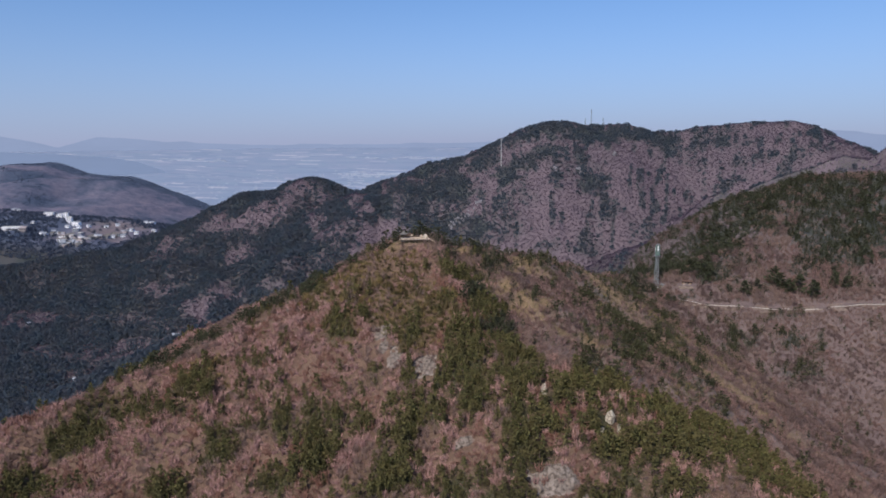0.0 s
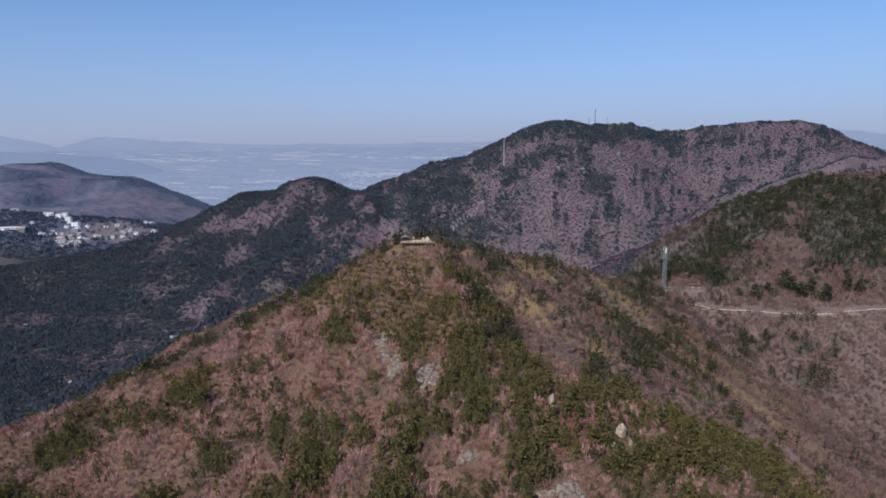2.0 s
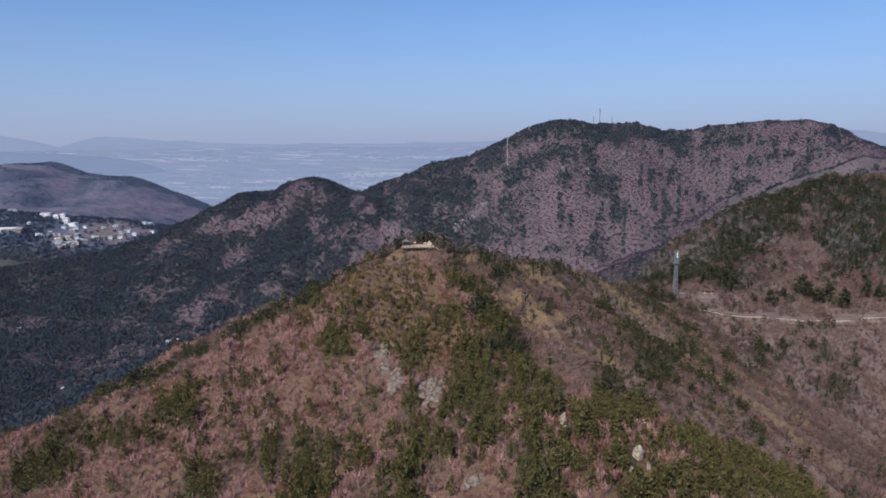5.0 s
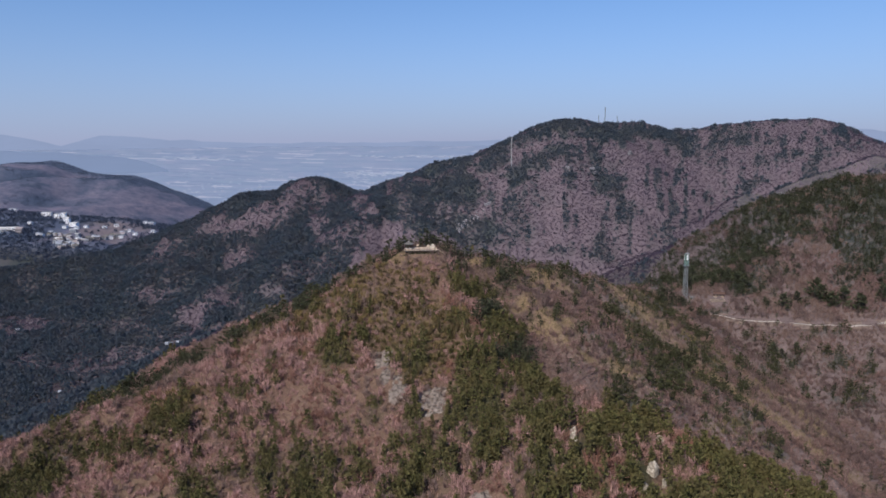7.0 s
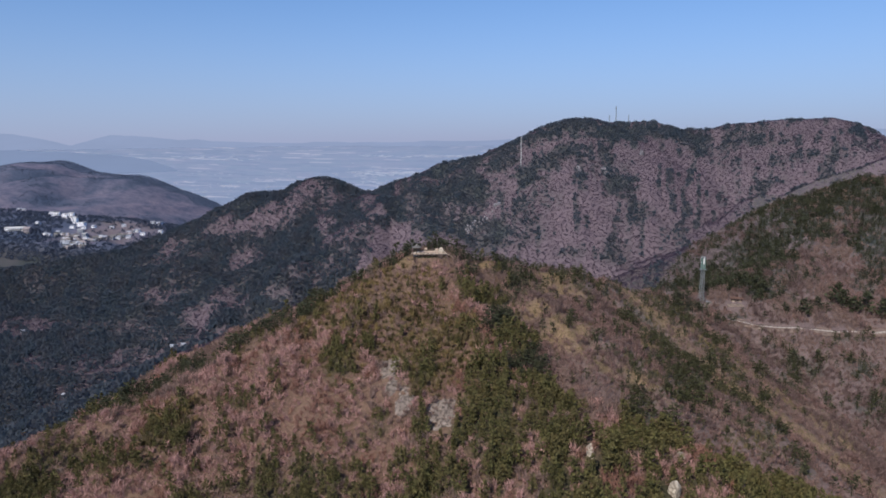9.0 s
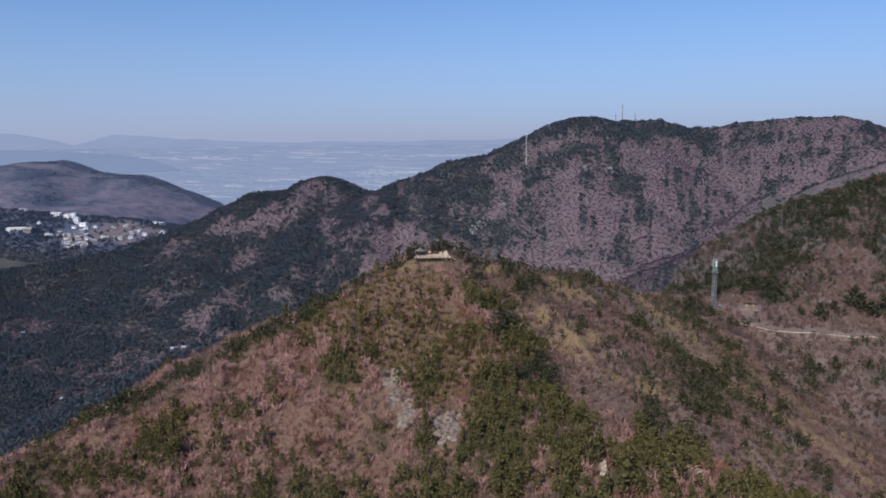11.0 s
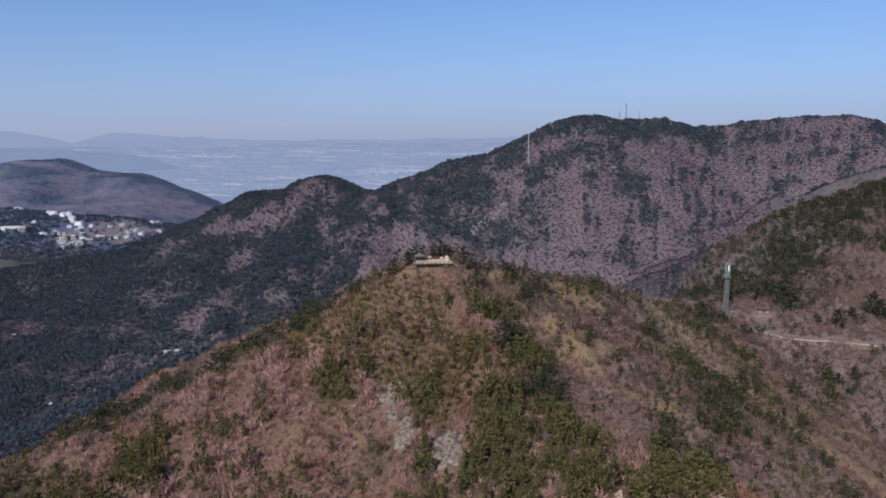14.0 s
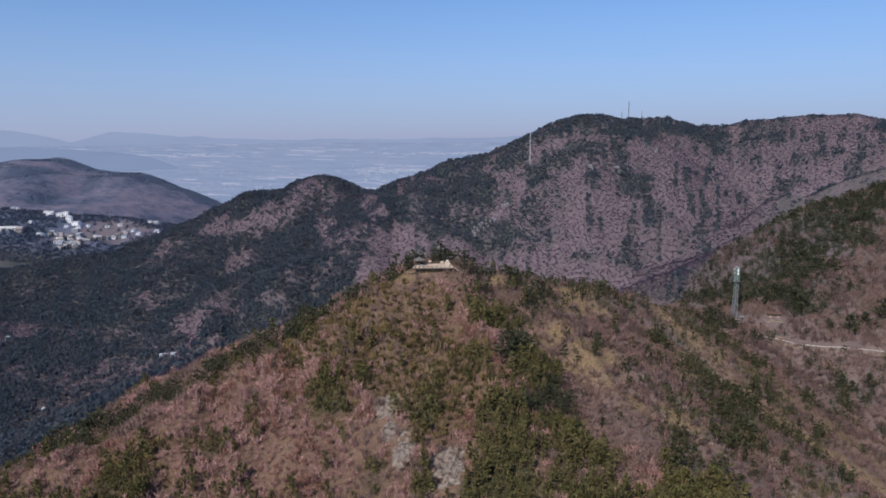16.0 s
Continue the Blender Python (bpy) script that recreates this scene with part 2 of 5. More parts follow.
# every crest: its line (x, y, z) from end to end, the fall of its left and right flanks, how round it is
CRESTS = {
    "west_spur": ([(5, 494, 224), (-30, 478, 213), (-78, 441, 184), (-111, 431, 176), (-161, 415, 154), (-233, 375, 134), (-330, 330, 98), (-470, 280, 50)], 0.48, 0.80, 6),
    "south_spur": ([(5, 494, 224), (20, 440, 206), (31, 387, 189), (66, 326, 173), (75, 270, 146), (85, 200, 112), (90, 60, 60)], 0.50, 0.46, 8),
    "southeast_spur": ([(66, 326, 173), (100, 318, 167), (160, 300, 138), (240, 270, 100)], 0.5, 0.42, 8),
    "northeast_spur": ([(5, 494, 224), (49, 510, 214), (121, 540, 193), (155, 560, 180), (219, 602, 162)], 0.7, 0.52, 8),
    "shoulder": ([(40, 505, 214), (79, 444, 193), (115, 400, 170)], 0.5, 0.5, 8),
    "saddle": ([(219, 602, 162), (300, 640, 186), (390, 700, 217), (434, 750, 246)], 0.5, 0.52, 12),
    "east_ridge": ([(221, 760, 130), (282, 770, 160), (335, 770, 200), (385, 755, 231), (434, 750, 245), (522, 740, 257), (650, 730, 278), (850, 720, 300)], 0.6, 0.50, 20),
    "back_ridge": ([(395, 1000, 155), (478, 1000, 202), (579, 1000, 230), (660, 1000, 254), (704, 1000, 272), (900, 1000, 306)], 0.6, 0.5, 20),
    "mid_hill": ([(-813, 1350, 48), (-624, 1420, 69), (-568, 1428, 84), (-527, 1435, 98), (-483, 1445, 115), (-451, 1455, 130), (-412, 1465, 146), (-379, 1473, 160), (-350, 1480, 173), (-322, 1488, 176), (-282, 1495, 189),
                  (-253, 1500, 200), (-227, 1500, 209), (-203, 1498, 200), (-167, 1490, 186), (-134, 1480, 178), (-107, 1470, 176), (-59, 1395, 201), (-15, 1380, 221), (38, 1340, 243)], 0.5, 0.38, 16),
    "big_mountain": ([(38, 1340, 243), (100, 1330, 256), (163, 1330, 284), (205, 1335, 300), (238, 1345, 316), (260, 1350, 320), (307, 1370, 322), (334, 1390, 318), (381, 1400, 314), (437, 1420, 318), (460, 1420, 312), (488, 1420, 301), (548, 1400, 306),
                      (598, 1390, 314), (646, 1375, 319), (687, 1350, 320), (723, 1310, 323), (745, 1310, 317), (773, 1310, 297), (806, 1310, 279), (829, 1310, 268), (868, 1310, 266), (895, 1310, 256), (960, 1310, 248), (1400, 1250, 240)], 0.5, 0.49, 18),
    "left_mountain": ([(-2600, 2500, 160), (-1552, 2600, 170), (-1510, 2600, 186), (-1448, 2600, 197), (-1336, 2600, 200), (-1247, 2600, 165), (-1146, 2600, 151), (-1065, 2600, 148), (-1005, 2600, 122), (-944, 2600, 99), (-874, 2600, 58), (-807, 2600, 30)], 0.5, 0.16, 30),
    "town_rise": ([(-1700, 1950, 125), (-1300, 1900, 112), (-960, 1850, 92), (-700, 1850, 66), (-520, 1900, 40)], 0.3, 0.14, 30),
}


def crest_height(x, y, line, left, right, rounding):
    best = np.full(np.shape(x), -1e4)
    for (x0, y0, z0), (x1, y1, z1) in zip(line, line[1:]):
        dx, dy = x1 - x0, y1 - y0
        long = math.hypot(dx, dy)
        t = ((x - x0) * dx + (y - y0) * dy) / long ** 2
        s = np.clip(t, 0, 1)
        d = (dx * (y - y0) - dy * (x - x0)) / long
        side = np.clip(d / 40, -1, 1) * 0.5 + 0.5
        fall = right + (left - right) * side
        drop = np.hypot(fall * d, np.maximum(fall, 0.45) * (t - s) * long)
        soft = fall * rounding
        best = np.maximum(best, z0 + s * (z1 - z0) - (np.sqrt(drop ** 2 + soft ** 2) - soft))
    return best


def height(x, y):
    x, y = np.asarray(x, float), np.asarray(y, float)
    r = np.hypot(x, y)
    floor = 5 + np.clip((r - 2850) / 1950, 0, 1) * 233 - np.clip((r - 4600) / 150, 0, 1) * 70
    hs = [floor] + [crest_height(x, y, *c) for c in CRESTS.values()]
    top = np.max(hs, axis=0)
    k = 3.0
    z = top + k * np.log(np.sum([np.exp((h - top) / k) for h in hs], axis=0)) - 0.0
    # the levelled ground of the viewing deck and of the hairpin by the mast
    for cx, cy, cz, rad in ((-1, 492, 223.0, 14), (219, 600, 161.2, 9), (246, 598, 164.2, 9)):
        w = np.clip(1.6 - np.hypot(x - cx, y - cy) / rad, 0, 1)
        z = z + (cz - z) * w * w * (3 - 2 * w)
    rough = np.clip((top - floor) / 40, 0, 1)
    flank = np.clip((top - z + 12) / 12, 0, 1) * np.clip((620 - y) / 60, 0, 1)
    z = z + rough * flank * (2.0 - 5.5 * np.abs(vnoise(x + 0.25 * y, 0.3 * y, 19, 6)) + 1.6 * vnoise(x, y, 11, 7))
    z = z + rough * (vnoise(x, y, 60, 1) * 2.0 + vnoise(x, y, 22, 2) * 1.2 + vnoise(x, y, 8, 3) * 0.4)
    across = 0.82 * x + 0.57 * y
    gully_side = np.clip((x - np.interp(y, [300, 400, 500, 560], [150, 66, 42, 60])) / 25, 0, 1) * np.clip((575 - y) / 40, 0, 1) * np.clip((y - 330) / 60, 0, 1) * np.clip((250 - x) / 40, 0, 1)
    z = z + gully_side * 3.2 * vnoise(across, (0.57 * x - 0.82 * y) * 0.15, 17, 48)
    far = np.clip((y - 700) / 300, 0, 1) * rough
    fan = x / np.maximum(y, 300) * 1250
    gully = np.abs(vnoise(fan, y * 0.3, 70, 4)) + 0.5 * np.abs(vnoise(fan, y * 0.35, 31, 5))
    z = z + far * (gully - 0.55) * np.clip((330 - z) / 12, 2, 10) * np.clip((1900 - y) / 300, 0.2, 1)
    z = z + far * 22 * (np.abs(vnoise(fan, y * 0.25, 130, 10)) - 0.3) * np.clip((np.interp(x, [-500, -100, 38, 160, 380, 640, 723, 1000], [1380, 1400, 1280, 1270, 1340, 1315, 1250, 1250]) - y) / 120, 0, 1) * np.clip((fan + 600) / 200, 0, 1)
    # long spurs on the mountain beyond the town
    beyond = np.clip((y - 1950) / 150, 0, 1) * np.clip((2570 - y) / 160, 0, 1) * np.clip((z - 20) / 40, 0, 1)
    return z + beyond * 78 * (0.42 - np.abs(vnoise(x - 0.75 * y, 0.25 * y + 0.3 * x, 190, 8)) - 0.35 * np.abs(vnoise(x - 0.6 * y, y * 0.3, 90, 9)))


def axis(parts):
    out = [np.arange(a, b, s) for a, b, s in parts]
    return np.concatenate(out)


def mesh_from(name, verts, faces, mat=None, smooth=False):
    me = bpy.data.meshes.new(name)
    verts, faces = np.asarray(verts, np.float32), np.asarray(faces, np.int32)
    k = faces.shape[1]
    me.vertices.add(len(verts))
    me.vertices.foreach_set("co", verts.ravel())
    me.loops.add(faces.size)
    me.loops.foreach_set("vertex_index", faces.ravel())
    me.polygons.add(len(faces))
    me.polygons.foreach_set("loop_start", np.arange(0, faces.size, k, dtype=np.int32))
    me.polygons.foreach_set("loop_total", np.full(len(faces), k, np.int32))
    me.polygons.foreach_set("use_smooth", np.full(len(faces), smooth))
    me.update(calc_edges=True)
    me.validate()
    if mat:
        me.materials.append(mat)
    return me


def sheet(xs, ys):
    gx, gy = np.meshgrid(xs, ys)
    v = np.stack([gx, gy, height(gx, gy)], -1).reshape(-1, 3)
    i = np.arange(len(ys) - 1)[:, None] * len(xs) + np.arange(len(xs) - 1)[None]
    i = i.ravel()
    return v, np.stack([i, i + 1, i + 1 + len(xs), i + len(xs)], -1)


# ---- what grows where ----
def blob(x, y, cx, cy, rx, ry, turn=0.0):
    """1 inside an uneven patch, 0 outside."""
    c, q = math.cos(radians(turn)), math.sin(radians(turn))
    u, w = (x - cx) * c + (y - cy) * q, -(x - cx) * q + (y - cy) * c
    d = np.hypot(u / rx, w / ry) + 0.45 * vnoise(x, y, max(4.0, min(rx, ry) * 0.4), 11)
    return np.clip((1.3 - d) / 0.7, 0, 1)


PINE_FRONT = [(31, 367, 16, 12, 60), (44, 400, 25, 6.9, 65), (24, 344, 20, 17, -78), (4, 325, 16, 7.0, -47), (28, 323, 11, 5.9, -90), (51, 335, 18, 15, -83), (51, 307, 14, 9, 78), (69, 316, 11, 10, 21), (59, 299, 10, 6.6, -11), (96, 348, 30, 15, 55),
    (87, 305, 13, 7.4, 56), (109, 313, 16, 7.2, 9), (129, 319, 18, 13, 61), (96, 299, 11, 5.2, 4), (-7, 316, 10, 5.9, 88), (54, 359, 15, 12, 51), (101, 375, 10, 9, 33)]
PINE_LEFT = [(-185, 385, 15, 8, 12), (-155, 372, 15, 5.1, -32), (-6, 391, 12, 10, -77), (-7, 362, 13, 4.7, -87), (-22, 363, 8, 4.7, -56), (-14, 342, 7.0, 3.5, -75), (-130, 382, 15, 10, -41), (-134, 367, 6.5, 3.0, -5), (-165, 381, 16, 9, -17), (-192, 368, 18, 11, -22), (-215, 438, 30, 9, -20), (-83, 344, 10, 3.5, 3),
    (-69, 339, 14, 5.7, -73), (-49, 337, 16, 7.8, -30), (-28, 332, 10, 3.4, -84), (-106, 339, 9, 4.3, -9), (-33, 415, 5.5, 4.2, 85), (-47, 405, 12, 7.4, -72), (-61, 332, 7.0, 5.1, -65), (-97, 395, 11, 4.6, -28)]
PINE_CREST = [(4, 505, 30, 7, 0), (20, 494, 7, 9, 0), (-12, 496, 16, 9, -62), (-32, 489, 20, 7, 30), (-62, 488, 34, 10, 35), (-77, 496, 29, 13, -80), (-98, 480, 20, 9, -45), (-119, 472, 14, 9, -44), (-142, 468, 13, 10, -46), (-164, 466, 16, 9, -29), (-190, 461, 30, 14, -53),
    (-238, 487, 37, 11, -34), (47, 505, 14, 7.1, 69), (57, 486, 20, 7.0, 74), (38, 427, 18, 6.2, 62), (23, 471, 10, 4.8, 69), (16, 486, 13, 6.4, 54), (-17, 493, 7, 8, 0), (2, 504, 17, 5, 0), (50, 393, 20, 6.0, 53)]
PINE_GULLY = [(81, 526, 16, 10, -27), (114, 530, 21, 10, 29), (138, 547, 21, 8, 48), (131, 500, 19, 5.4, 66), (82, 451, 6.4, 3.0, 66), (91, 429, 8.0, 3.0, -26), (151, 525, 24, 9, 23), (179, 538, 32, 16, 66), (196, 525, 17, 12, 16), (139, 456, 39, 8, 67),
    (140, 427, 45, 12, 64), (165, 457, 34, 7.5, 62), (106, 406, 8, 5.2, 65), (108, 388, 6.3, 3.5, -29), (133, 395, 16, 9, 67), (180, 443, 26, 8, 57), (189, 435, 29, 7.2, 58)]
PINE_DALE = [(183, 404, 11, 9, 41), (182, 379, 15, 6.8, 69), (253, 519, 29, 7.2, 60), (274, 526, 8, 6.1, 37), (307, 524, 13, 7.9, 24), (301, 493, 16, 10, 16), (326, 518, 11, 4.1, 54), (220, 498, 22, 4.9, 62), (268, 498, 6.1, 3.0, 56), (239, 578, 7.1, 5.5, 14),
    (312, 553, 16, 3.5, -8), (186, 478, 17, 5.5, 48), (255, 553, 8.0, 3.0, -41)]
PINE_EAST = [(249, 620, 25, 8.0, -17), (272, 606, 20, 10, -21), (288, 668, 26, 14, 58), (310, 688, 24, 15, 58), (333, 688, 16, 12, 28), (348, 723, 30, 22, 18), (388, 737, 50, 38, 57), (429, 727, 46, 38, 76), (394, 652, 50, 21, 57), (362, 673, 20, 13, -40),
    (335, 789, 50, 11, 68), (424, 682, 42, 18, 55), (347, 769, 32, 7.0, 68)]
PINE_MIXED = [(245, 736, 35, 28, 48), (289, 748, 33, 23, 59), (319, 751, 29, 24, -25), (213, 725, 25, 16, -62), (315, 621, 16, 9, 19), (362, 609, 19, 12, -6), (289, 629, 14, 7.9, -2)]
BARE_NEAR = [(39, 326, 18, 4.7, 83), (17, 325, 4.8, 4.6, 33), (21, 313, 6.8, 4.2, 0), (79, 310, 12, 3.0, 73), (69, 304, 5.9, 3.2, 79), (63, 319, 4.6, 3.0, 2), (109, 339, 16, 4.2, 62), (107, 309, 6.5, 3.0, 45), (98, 309, 4.5, 3.8, 63), (-22, 403, 14, 5.9, -86),
    (-11, 371, 12, 5.8, -82), (5, 365, 13, 6.9, 89), (331, 633, 46, 25, 53), (360, 644, 33, 7.2, 61), (41, 400, 7.8, 4.3, 56), (-7, 403, 6.7, 3.5, 86)]
PINE_LOW = [(149, 324, 21, 13, 57), (164, 310, 23, 10, 52), (109, 292, 11, 8, 58), (-12, 292, 16, 13, -55), (20, 276, 12, 7.7, -45), (49, 284, 15, 13, -12), (89, 287, 16, 11, 43), (98, 271, 15, 9, 11), (136, 299, 22, 15, 31), (159, 290, 17, 13, 70), (-49, 318, 20, 9, -80), (-67, 306, 10, 7.6, -21), (-102, 330, 10, 6.0, -23),
    (-124, 316, 14, 4.7, -20), (-190, 365, 21, 11, -4), (-206, 341, 15, 10, -16), (38, 264, 14, 5.4, -2), (76, 262, 9, 5.3, 5), (177, 284, 13, 7.2, 28), (112, 268, 13, 6.3, 9)]
BARE_LOW = [(60, 272, 13, 5.6, -11), (5, 305, 12, 3.8, -89), (35, 293, 17, 3.8, 84), (96, 302, 7.9, 4.1, 69), (101, 272, 6.4, 3.2, 61), (141, 287, 10, 3.5, 54), (-34, 304, 16, 5.2, -81), (61, 293, 5.5, 4.1, 86)]
PINE_DOME = [(455, 698, 57, 37, 19), (410, 631, 49, 23, 57), (408, 723, 39, 30, 36), (448, 647, 51, 19, 58), (494, 704, 36, 20, 53), (351, 680, 32, 22, 41), (304, 641, 34, 14, 45), (262, 618, 26, 13, -40)]
PINE_SADDLE = [(236, 750, 30, 9, 75), (232, 684, 14, 8, -60), (246, 661, 21, 8, -81), (265, 688, 28, 17, -64), (256, 617, 22, 5.1, -10), (244, 668, 23, 12, -82), (222, 704, 38, 13, -73), (135, 540, 26, 11, 39), (294, 700, 23, 16, 18), (320, 695, 20, 14, 30), (195, 576, 20, 8, 9), (148, 513, 15, 6.6, -22), (222, 572, 13, 5.6, 26)]
SCRUB_SADDLE = [(239, 797, 61, 28, 64), (273, 798, 68, 22, 63), (300, 784, 40, 22, 69), (319, 767, 26, 22, 78)]
VALLEY_PINE = [(-10, 1133, 56, 38, -77), (-41, 1168, 47, 21, -69), (18, 1071, 44, 28, -32), (66, 1072, 42, 23, -30), (-24, 1208, 73, 45, -40), (55, 1172, 63, 40, -51)]
VALLEY_GREY = [(57, 1046, 51, 19, -25), (99, 1002, 30, 15, -17), (27, 1105, 36, 27, -34)]
PINE_SPINE = [(15, 491, 15, 4.2, 86), (23, 461, 11, 4.6, 72), (32, 446, 13, 7.4, 56), (47, 504, 14, 6.3, 73), (55, 488, 12, 6.7, -87), (38, 456, 16, 5.8, 60), (40, 420, 17, 6.9, 66), (47, 397, 18, 4.7, 61), (52, 381, 18, 6.7, 76), (26, 379, 12, 8, 89)]
OLIVE_SHRUBS = [(-11, 445, 30, 23, -52), (-34, 440, 25, 16, -53), (10, 408, 23, 18, -83), (-17, 411, 20, 14, -35), (-66, 455, 23, 15, -42), (-130, 389, 19, 14, -42), (-46, 408, 16, 12, -74), (4, 387, 12, 11, -88), (153, 509, 57, 20, 66), (182, 481, 66, 18, 61),
    (113, 404, 17, 16, -82), (162, 383, 22, 10, 35), (-40, 469, 20, 12, 24), (97, 505, 22, 12, 4)]
STRAW_SLOPES = [(82, 497, 25, 14, 55), (79, 437, 16, 15, 26), (65, 430, 14, 5.4, 22), (82, 417, 11, 5.0, -19), (82, 517, 15, 9, -3), (128, 453, 8, 5.5, 46), (182, 512, 18, 6.7, 29), (-18, 484, 12, 5.9, -44), (32, 502, 11, 5.5, -7), (110, 406, 11, 6.9, -37),
    (92, 407, 8, 6.9, -1), (62, 454, 11, 7.7, 42)]
CLIFFS = [(-21, 405, 12, 5.3, -86), (-15, 374, 9, 4.3, -83), (-12, 360, 5.6, 4.2, -33), (5, 365, 12, 6.4, 89), (72, 395, 14, 10, -18), (87, 373, 15, 8.0, 59), (207, 439, 24, 10, 47), (229, 435, 43, 10, 50), (253, 558, 24, 5.2, -15), (332, 550, 19, 7.2, -10)]
FAR_BARE = [(-295, 1361, 45, 41, -70), (-348, 1335, 35, 31, -42), (-396, 1384, 37, 17, -73), (-262, 1421, 37, 24, -51), (-242, 1465, 39, 25, -79), (-101, 1226, 77, 17, -77), (-146, 1126, 59, 27, -61), (-183, 1273, 97, 21, -81), (-82, 1167, 48, 16, -71), (-43, 1099, 35, 13, -64),
    (-477, 1289, 40, 23, -56), (-324, 1193, 54, 12, -75), (-289, 1031, 58, 22, -57), (-319, 992, 67, 21, -71), (-636, 1107, 74, 41, -38), (-160, 1406, 26, 21, 33), (-120, 1331, 104, 23, -73), (-258, 904, 25, 12, -36)]
FAR_GREY = [(-387, 923, 67, 37, -50), (-403, 836, 43, 34, -64), (-308, 901, 85, 19, -58), (-315, 1003, 43, 25, -42), (-435, 916, 63, 33, -51), (-384, 844, 38, 27, -88), (-451, 1047, 60, 17, -31), (-468, 1331, 48, 27, -54), (-414, 1260, 35, 22, -48), (-290, 1200, 54, 26, -62), (-158, 1029, 37, 32, -79), (-211, 971, 30, 13, -36), (-104, 1053, 62, 25, -67), (-514, 929, 40, 22, -39),
    (-436, 1131, 43, 19, -35), (-218, 1419, 105, 28, -57), (-101, 1124, 46, 25, -57), (-274, 1361, 51, 44, 37), (-318, 1322, 49, 38, -66), (-399, 1347, 43, 36, -32)]
FAR_PINE = [(-13, 1194, 79, 54, -30), (-50, 1180, 69, 32, -80), (62, 1189, 69, 44, -56), (37, 1300, 68, 47, -5), (124, 1252, 52, 33, -84), (149, 1298, 54, 33, 42), (210, 1303, 46, 26, 41), (275, 1319, 65, 35, -33), (350, 1325, 77, 31, 29), (426, 1365, 40, 28, -30),
    (302, 1139, 42, 25, 64), (239, 1142, 44, 12, 80), (488, 1371, 52, 38, -88), (78, 1034, 47, 32, -44), (194, 1201, 29, 26, -45), (238, 1231, 43, 33, 12), (162, 1175, 34, 27, -86)]
FAR_MIXED = [(529, 1247, 81, 38, -37), (518, 1322, 68, 35, -35), (532, 1143, 37, 17, -12), (685, 1160, 48, 30, 21), (615, 1185, 33, 26, -17), (598, 1291, 57, 30, -49), (297, 1057, 45, 32, 71), (287, 1193, 52, 39, 32), (161, 1102, 43, 33, -22), (203, 965, 45, 14, -12),
    (142, 1025, 41, 32, 78), (604, 1353, 76, 28, -22), (39, 1087, 48, 30, -35)]


def east_edge(y):
    """Where the pinkish woods of the front slope give way to the mauve ones of the east side."""
    return 46 + 0.1 * (500 - y) + 119 * np.clip((385 - y) / 45, 0, 1)


def most(blobs, x, y):
    """The strongest of those patches at each place."""
    out = np.zeros(np.shape(x))
    for q in blobs:
        reach = 1.7 * max(q[2], q[3])
        near = (np.abs(x - q[0]) < reach) & (np.abs(y - q[1]) < reach)
        out[near] = np.maximum(out[near], blob(x[near], y[near], *q))
    return out


